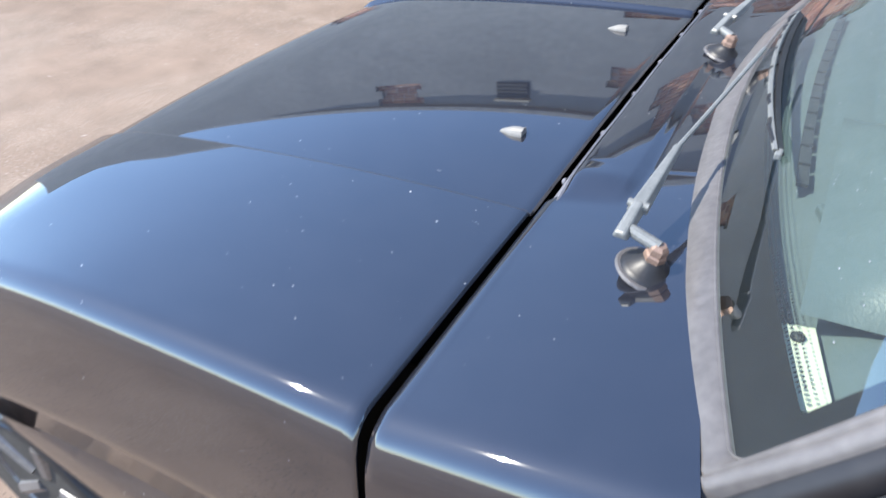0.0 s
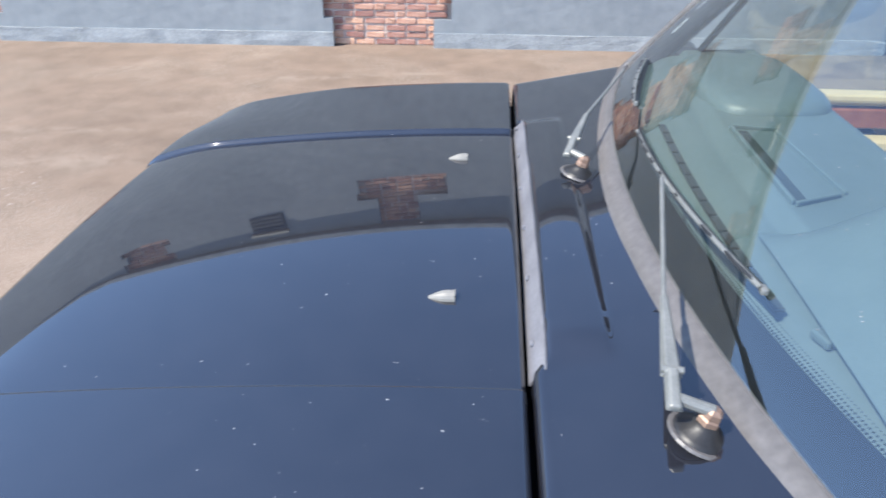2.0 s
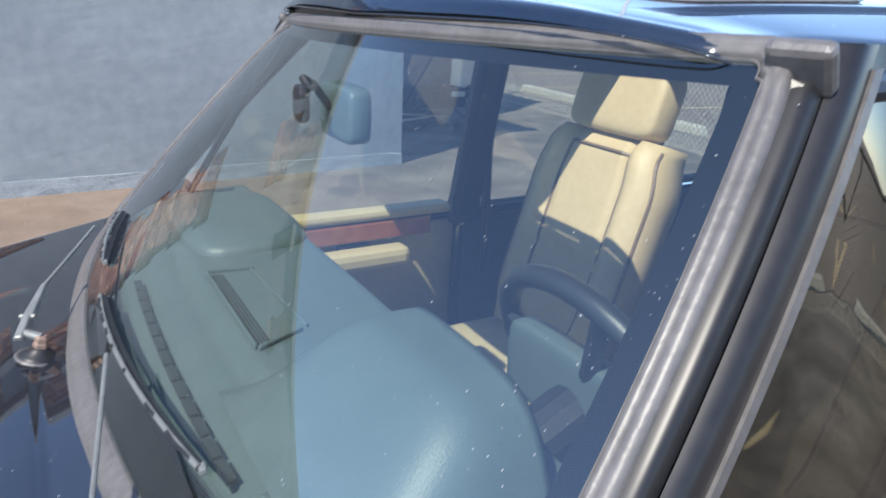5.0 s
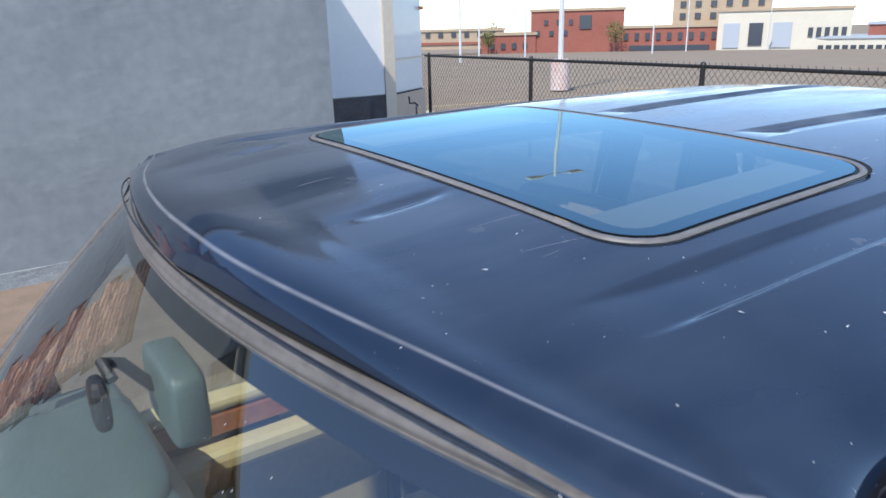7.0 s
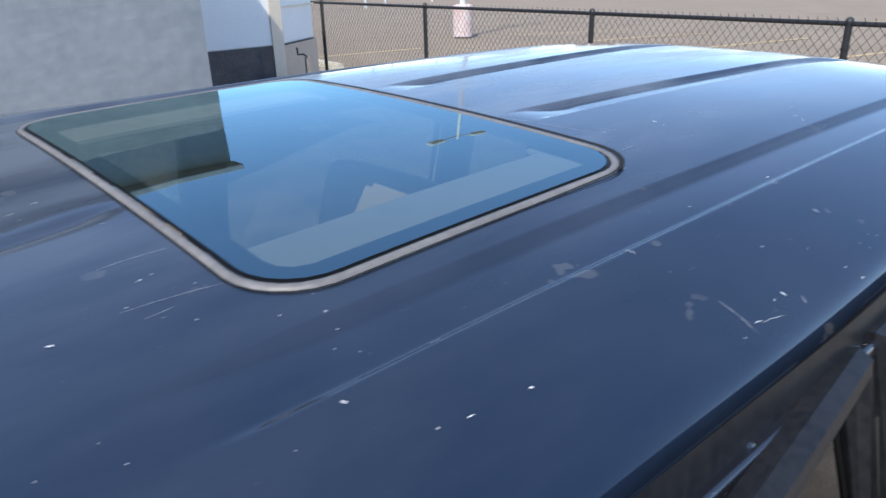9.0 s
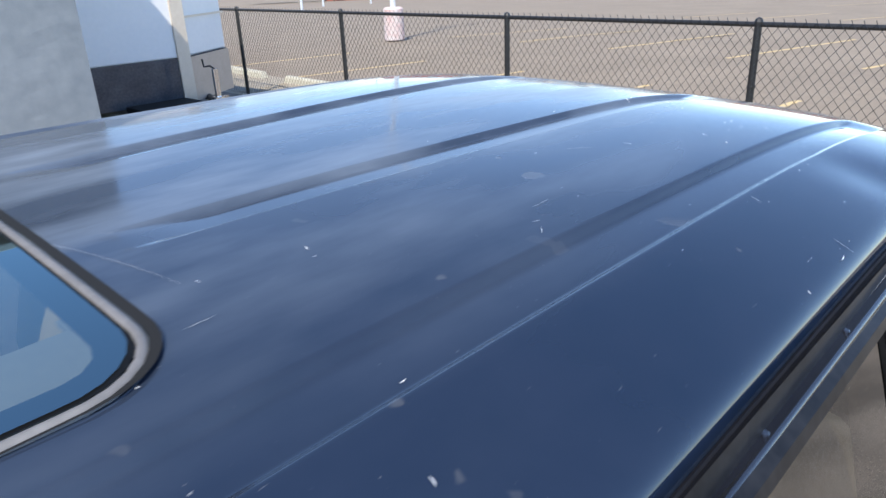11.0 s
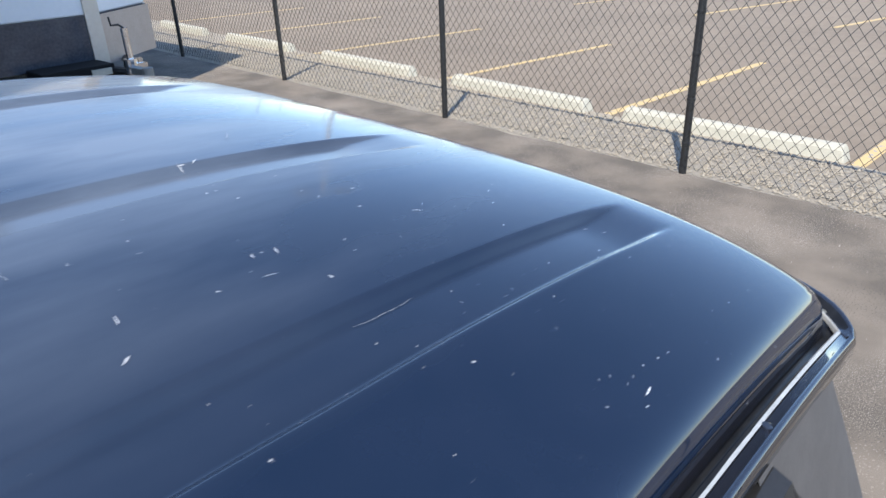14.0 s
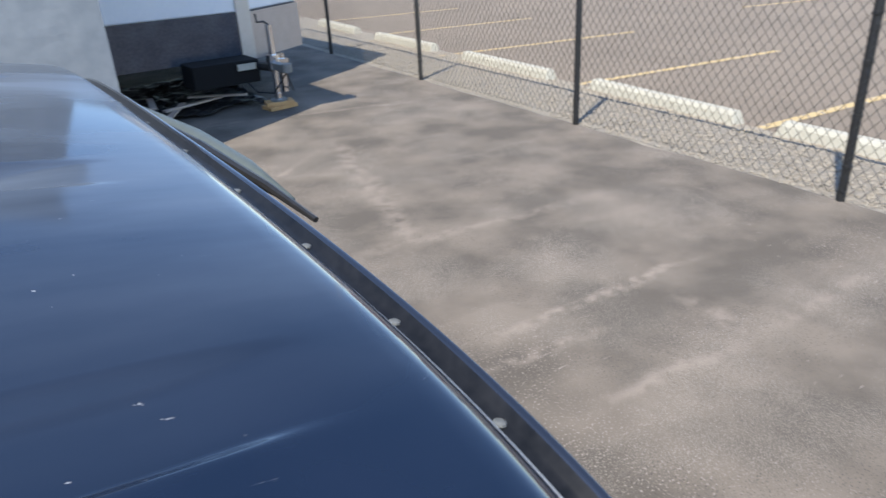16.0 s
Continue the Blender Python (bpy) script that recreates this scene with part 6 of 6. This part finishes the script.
def seat(y0, name="car_seat"):
    e = Vector((1.22, y0, 0.5))
    bm = B()
    soft_block(bm, (0, 0, 0.22), (0.26, 0.25, 0.11), Matrix.Translation(e), r=0.4, n=12)
    s = part(name, bm, LEATHER, CAR, "cream leather seat with brown piping", smooth=True)
    tilt = Matrix.Translation(e + Vector((0.145, 0, 0.345))) @ Matrix.Rotation(radians(17), 4, "Y")

    bm = B()
    n = 26

    def back(u, v):
        # u across -1..1, v up 0..1: bolstered face
        w = 0.228 - 0.03 * sm(v, 0.75, 1.0) - 0.03 * (1 - sm(v, 0, 0.2))
        bol = 0.035 * sm(abs(u), 0.52, 0.75) - 0.012 * sm(abs(u), 0.5, 0.54) * (1 - sm(abs(u), 0.54, 0.6))
        edge = 0.05 * (abs(u) ** 6) + 0.06 * max(0, v - 0.9) ** 2 * 100 * 0.5
        crease = -0.012 * math.exp(-((v - 0.42) / 0.015) ** 2) * (1 - sm(abs(u), 0.5, 0.6))
        return tilt @ Vector((-0.07 - bol - crease + edge, u * w, 0.60 * v - 0.02))
    g = sheet(bm, back, lin(-1, 1, n), lin(0, 1, 30))

    def rear(u, v):
        w = 0.228 - 0.03 * sm(v, 0.75, 1.0) - 0.03 * (1 - sm(v, 0, 0.2))
        return tilt @ Vector((0.07 - 0.03 * abs(u) ** 4, u * w, 0.60 * v - 0.02))
    h = sheet(bm, rear, lin(-1, 1, n), lin(0, 1, 30))
    for a, b in ((g[0], h[0]), (g[-1], h[-1]), ([r[-1] for r in g], [r[-1] for r in h])):
        for i in range(len(a) - 1):
            bm.faces.new((a[i], a[i + 1], b[i + 1], b[i]))
    part("backrest", bm, LEATHER, s, smooth=True)
    for q in (-1, 1):
        bm = B()
        tube(bm, [back(q * 0.54, v) + Vector((-0.004, 0, 0)) for v in lin(0.05, 0.93, 26)], 0.0045, 6)
        part("piping", bm, PIPING, s)
        bm = B()
        tube(bm, [back(q * 0.985, v) + Vector((-0.003, 0, 0)) for v in lin(0.03, 0.97, 26)], 0.0045, 6)
        part("piping", bm, PIPING, s)
    bm = B()
    tube(bm, [back(u, 0.93) + Vector((-0.004, 0, 0)) for u in lin(-0.54, 0.54, 12)], 0.0045, 6)
    part("piping", bm, PIPING, s)
    bm = B()
    soft_block(bm, (-0.03, 0, 0.672), (0.05, 0.160, 0.094), tilt, r=0.34, n=14)
    hr = part("headrest", bm, LEATHER, s, smooth=True)
    for q in (-0.055, 0.055):
        bm = B()
        cyl(bm, tilt @ Vector((0, q, 0.55)), tilt @ Vector((-0.01, q, 0.67)), 0.007, 8)
        part("headrest_post", bm, CHROME, hr)


seat(0.315)
seat(-0.355)


def cabin_trim():
    bm = B()
    soft_block(bm, (2.0, 0, 0.72), (0.24, 0.62, 0.13), r=0.35, n=12)
    rb = part("rear_bench", bm, LEATHER, CAR, "cream leather rear bench", smooth=True)
    bm = B()
    soft_block(bm, (0, 0, 0.28), (0.08, 0.62, 0.28), Matrix.Translation((2.22, 0, 0.75)) @ Matrix.Rotation(radians(14), 4, "Y"), r=0.35, n=12)
    part("bench_back", bm, LEATHER, rb, smooth=True)
    bm = B()
    box(bm, (1.0, 0, 0.68), (0.7, 0.22, 0.3))
    part("centre_console", bm, LEATHER, CAR, bevel=0.03)
    for s in (-1, 1):
        # door cards
        bm = B()
        sheet(bm, lambda u, v: Vector((0.42 + 0.86 * u, s * (0.745 + 0.012 * math.sin(v * 3)), 0.5 + 0.57 * v)), lin(0, 1, 10), lin(0, 1, 12))
        dc = part("door_card", bm, LEATHER, CAR, "cream leather door card with walnut strip", smooth=True, solid=-0.02 * s)
        bm = B()
        box(bm, (0.82, s * 0.728, 1.075), (0.72, 0.03, 0.055))
        part("wood_strip", bm, WOOD, dc, "red-brown walnut strip", bevel=0.006)
        bm = B()
        box(bm, (0.82, s * 0.745, 1.122), (0.86, 0.07, 0.03))
        part("door_top_roll", bm, LEATHER, dc, bevel=0.012)
        bm = B()
        box(bm, (0.86, s * 0.70, 1.00), (0.46, 0.075, 0.06))
        part("armrest", bm, LEATHER, dc, bevel=0.02)
        bm = B()
        tube(bm, [(0.5, s * 0.722, 0.965), (1.1, s * 0.722, 0.965)], 0.005, 6)
        part("piping", bm, PIPING, dc)
        bm = B()
        box(bm, (0.93, s * 0.735, 1.025), (0.1, 0.03, 0.022))
        part("inner_handle", bm, BLACK, dc, bevel=0.005)
        bm = B()
        sheet(bm, lambda u, v: Vector((1.33 + 1.4 * u, s * (0.745), 0.5 + 0.57 * v)), lin(0, 1, 10), lin(0, 1, 4))
        part("rear_trim", bm, CARPET, CAR, solid=-0.02 * s)
        bm = B()
        tube(bm, [(1.34, s * 0.64, 1.60), (1.36, s * 0.70, 1.30), (1.38, s * 0.70, 0.9)], 0.018, 8)
        part("seat_belt", bm, BLACK, CAR)
    bm = B()
    box(bm, (1.4, 0, 0.47), (2.6, 1.46, 0.03))
    part("carpet", bm, CARPET, CAR)
    # rear-view mirror
    bm = B()
    soft_block(bm, (0.610, 0.018, 1.545), (0.022, 0.070, 0.046), r=0.35, n=12)
    rm = part("rear_view_mirror", bm, DASH, CAR, "grey-green interior mirror on a curved arm", smooth=True)
    bm = B()
    tube(bm, [(0.59, 0.03, 1.55), (0.56, 0.03, 1.59), (0.54, 0.02, 1.60), screen(0.0, 1.59, -0.006)], 0.007, 8)
    part("mirror_arm", bm, BLACK, rm)
    bm = B()
    soft_block(bm, screen(0.0, 1.57, -0.010), (0.010, 0.022, 0.03), r=0.6, n=8)
    part("mirror_mount", bm, BLACK, rm)
    # pale stickers inside the screen's edges
    for y, z, w, h, mm in ((0.672, 1.385, 0.016, 0.024, STRIP), (0.655, 1.325, 0.014, 0.018, GALV)):
        bm = B()
        q = [bm.verts.new(screen(y + a * w, z + b * h, -0.0045)) for a, b in ((-1, -1), (1, -1), (1, 1), (-1, 1))]
        bm.faces.new(q)
        part("windscreen_sticker", bm, mm, CAR, "small pale sticker inside the glass")
    # pale plate lying on the dash at the screen's foot
    bm = B()
    box(bm, (0.340, -0.692, 1.206), (0.028, 0.100, 0.003), 14)
    dp = part("dash_plate", bm, PLATE, CAR, "pale yellow plate riveted to the dash", bevel=0.001)
    bm = B()
    lathe(bm, [(0.006, 0), (0.006, 0.003), (0.003, 0.005)], 12, Matrix.Translation((0.329, -0.661, 1.2075)))
    part("plate_rivet", bm, DASHDARK, dp)


cabin_trim()


# ---- flaked paint and scratches on the roof ----
def roof_marks(marks):
    """marks: (x, y, length mm, heading in degrees, width mm)."""
    rng = random.Random(5)
    for x, y, ln, head, w in marks:
        small = ln < 20
        ln *= 0.45 if ln < 7 else 0.75 if small else 1.0
        bm = B()
        n = max(3, int(ln / 4))
        d = Vector((math.cos(radians(head)), math.sin(radians(head))))
        s = Vector((-d.y, d.x))
        up, dn = [], []
        for i in range(n + 1):
            t = i / n - 0.5
            p = Vector((x, y)) + d * (t * ln / 1000) + s * (0.12 * ln / 1000 * t * t + rng.uniform(-1, 1) * 0.0004)
            hw = w / (5000 if small else 5200) * (1 - (2 * t) ** 4) * rng.uniform(0.45, 1.1) + 0.00006
            for lst, q in ((up, p + s * hw), (dn, p - s * hw)):
                z = crown(q.x, q.y) + 0.0009
                z -= rib_depth(q.x, float(np.interp(q.y, rib_lines(q.x), RIB_V)))
                lst.append(bm.verts.new((q.x, q.y, z + 0.0012 * noise.noise((q.x * 3, q.y * 3, 0)))))
        for i in range(n):
            bm.faces.new((up[i], up[i + 1], dn[i + 1], dn[i]))
        if small:
            part("paint_chip", bm, CHIP, CAR, "white chip in the roof paint")
        else:
            part("paint_scratch", bm, SCRATCH, CAR, "pale scratch in the roof paint")


SCRATCH = mat("fine_scratch", (0.20, 0.21, 0.23), rough=0.6, color2=(0.42, 0.43, 0.44), scale=160)
CHIP = mat("bare_primer_chip", (0.62, 0.63, 0.64), rough=0.7, color2=(0.75, 0.75, 0.75), scale=300)
roof_marks([(0.809, -0.304, 8, 150, 3.3), (0.755, -0.303, 5, 137, 2.8), (0.766, -0.308, 3, 114, 1.6), (0.819, -0.015, 5, 130, 2.5), (0.939, -0.313, 5, 118, 1.8), (0.893, -0.339, 5, 96, 2.1), (0.885, -0.257, 7, 20, 1.9), (0.92, -0.476, 7, 118, 3.3), (1.015, -0.536, 5, 115, 3.6), (0.969, -0.531, 7, 179, 2.2), (0.71, -0.039, 7, 45, 2.4), (0.878, -0.49, 3, 86, 1.0), (0.768, -0.426, 3, 79, 1.0), (0.709, -0.387, 5, 83, 1.4), (0.821, 0.059, 57, 179, 2.0), (0.895, -0.216, 56, 177, 0.6), (0.893, -0.298, 73, 171, 0.6), (0.878, -0.313, 22, 5, 0.6), (0.847, -0.035, 12, 3, 1.2)])
roof_marks([(0.872, -0.021, 10, 177, 1.3), (1.444, -0.532, 10, 83, 2.9), (1.325, -0.534, 5, 107, 3.0), (1.211, -0.474, 13, 102, 1.1), (1.275, -0.577, 8, 92, 3.2), (1.286, -0.589, 11, 59, 1.2), (1.259, -0.577, 5, 51, 1.8), (1.21, -0.572, 37, 80, 1.3), (1.235, -0.587, 27, 170, 1.3), (1.219, -0.583, 12, 169, 2.5), (1.191, -0.587, 5, 62, 1.2), (1.016, -0.536, 5, 120, 2.8), (0.939, -0.311, 4, 170, 2.3), (1.365, -0.361, 6, 114, 2.4), (1.428, -0.322, 25, 2, 1.0), (1.553, -0.278, 11, 78, 2.2), (1.548, -0.296, 6, 140, 1.5), (1.458, -0.266, 7, 97, 1.4), (1.49, -0.461, 8, 4, 1.9)])
roof_marks([(1.0, -0.465, 11, 168, 0.7), (0.939, -0.267, 8, 132, 0.7), (1.391, -0.01, 144, 75, 1.0), (1.425, -0.163, 202, 106, 0.7), (1.739, -0.383, 11, 161, 0.9), (1.727, -0.398, 19, 39, 0.6), (1.962, -0.591, 21, 79, 1.2), (1.937, -0.598, 16, 6, 1.8), (2.147, -0.362, 13, 77, 1.5), (2.134, -0.398, 10, 38, 1.9), (2.03, -0.313, 13, 111, 1.1), (2.118, -0.138, 13, 3, 1.8), (2.298, -0.162, 11, 99, 2.0), (2.121, -0.22, 8, 104, 1.1), (2.121, -0.26, 35, 98, 0.6), (2.277, -0.238, 6, 73, 1.9), (2.241, -0.35, 8, 74, 1.7), (2.11, -0.498, 8, 95, 0.8), (2.068, -0.561, 4, 99, 1.9)])
roof_marks([(1.911, -0.256, 5, 107, 1.3), (1.829, -0.35, 5, 19, 0.7), (1.863, -0.12, 6, 108, 1.5), (1.826, -0.304, 3, 101, 0.7), (1.9, -0.58, 3, 76, 1.1), (1.891, -0.58, 3, 105, 1.1), (1.796, -0.502, 3, 104, 0.7), (1.97, -0.5, 17, 83, 0.6), (1.956, -0.497, 3, 118, 1.0), (1.778, -0.36, 29, 4, 0.6), (1.967, -0.281, 33, 142, 0.6), (1.822, -0.375, 4, 147, 0.6), (2.268, -0.443, 48, 0, 0.6), (2.381, -0.103, 24, 58, 1.7), (2.3, -0.16, 9, 175, 1.2), (2.313, -0.159, 9, 35, 1.5), (2.285, -0.238, 4, 17, 1.3), (2.289, -0.262, 5, 11, 2.1), (2.337, -0.298, 6, 98, 1.2)])
roof_marks([(2.37, -0.3, 6, 164, 1.7), (2.341, -0.238, 4, 176, 0.9), (2.384, -0.242, 3, 149, 1.4), (2.391, -0.357, 3, 94, 1.2), (2.378, -0.364, 13, 135, 0.6), (2.413, -0.42, 4, 83, 1.1), (2.335, -0.39, 3, 105, 1.0), (2.257, -0.354, 13, 77, 1.7), (2.296, -0.386, 4, 176, 1.0), (2.235, -0.377, 13, 166, 0.6), (2.358, -0.502, 3, 93, 1.2), (2.331, -0.522, 3, 100, 0.8), (2.375, -0.573, 3, 102, 1.5), (2.349, -0.57, 3, 118, 1.4), (2.402, -0.594, 3, 103, 1.2), (2.333, -0.582, 12, 6, 1.9), (2.322, -0.587, 6, 171, 1.6), (2.327, -0.572, 3, 105, 1.1), (2.323, -0.563, 3, 95, 0.8)])
roof_marks([(2.301, -0.574, 3, 131, 1.0), (2.35, -0.475, 3, 114, 0.6), (2.311, -0.465, 3, 93, 0.6), (2.242, -0.498, 3, 179, 0.6), (2.364, -0.572, 3, 108, 0.9), (2.335, -0.571, 3, 110, 0.8), (2.315, -0.561, 3, 112, 0.6)])


# ---- bricks of the bare patches, laid in courses ----
def build_bricks():
    me_long = bpy.data.meshes.new("brick")
    bm = B()
    box(bm, (0, 0, 0), (0.188, 0.1, 0.053))
    bmesh.ops.bevel(bm, geom=bm.edges[:], offset=0.006, segments=1, affect="EDGES")
    rng = random.Random(12)
    for v in bm.verts:
        v.co += Vector((rng.uniform(-1, 1), rng.uniform(-1, 1), rng.uniform(-1, 1))) * 0.0055
    bm.to_mesh(me_long)
    bm.free()
    me_long.materials.append(BRICK)
    me_short = bpy.data.meshes.new("brick")
    bm = B()
    box(bm, (0, 0, 0), (0.090, 0.1, 0.053))
    bmesh.ops.bevel(bm, geom=bm.edges[:], offset=0.006, segments=1, affect="EDGES")
    for v in bm.verts:
        v.co += Vector((rng.uniform(-1, 1), rng.uniform(-1, 1), rng.uniform(-1, 1))) * 0.0055
    bm.to_mesh(me_short)
    bm.free()
    me_short.materials.append(BRICK)
    course = 0.0645
    for k in range(int(WALL_H / course)):
        z = 0.030 + course * k
        for (lo, hi) in ((-1.75, -0.35), (-5.6, -4.25)):
            x = lo + (0.1 if k % 2 else 0.0)
            while x < hi:
                short = rng.random() < 0.22
                w = 0.0995 if short else 0.199
                cx = x + w / 2
                if in_patch(cx - w * 0.3, z) or in_patch(cx + w * 0.3, z):
                    ob = new("brick", me_short if short else me_long)
                    ob.parent = WALL_CORE
                    ob.location = (cx, wall_y(cx) + 0.101 + rng.uniform(-0.008, 0.006), z)
                    ob.rotation_euler = (rng.uniform(-0.02, 0.02), rng.uniform(-0.012, 0.012), rng.uniform(-0.02, 0.02))
                    ob.scale = (rng.uniform(0.88, 1.0), 1, rng.uniform(0.84, 1.02))
                x += w


build_bricks()
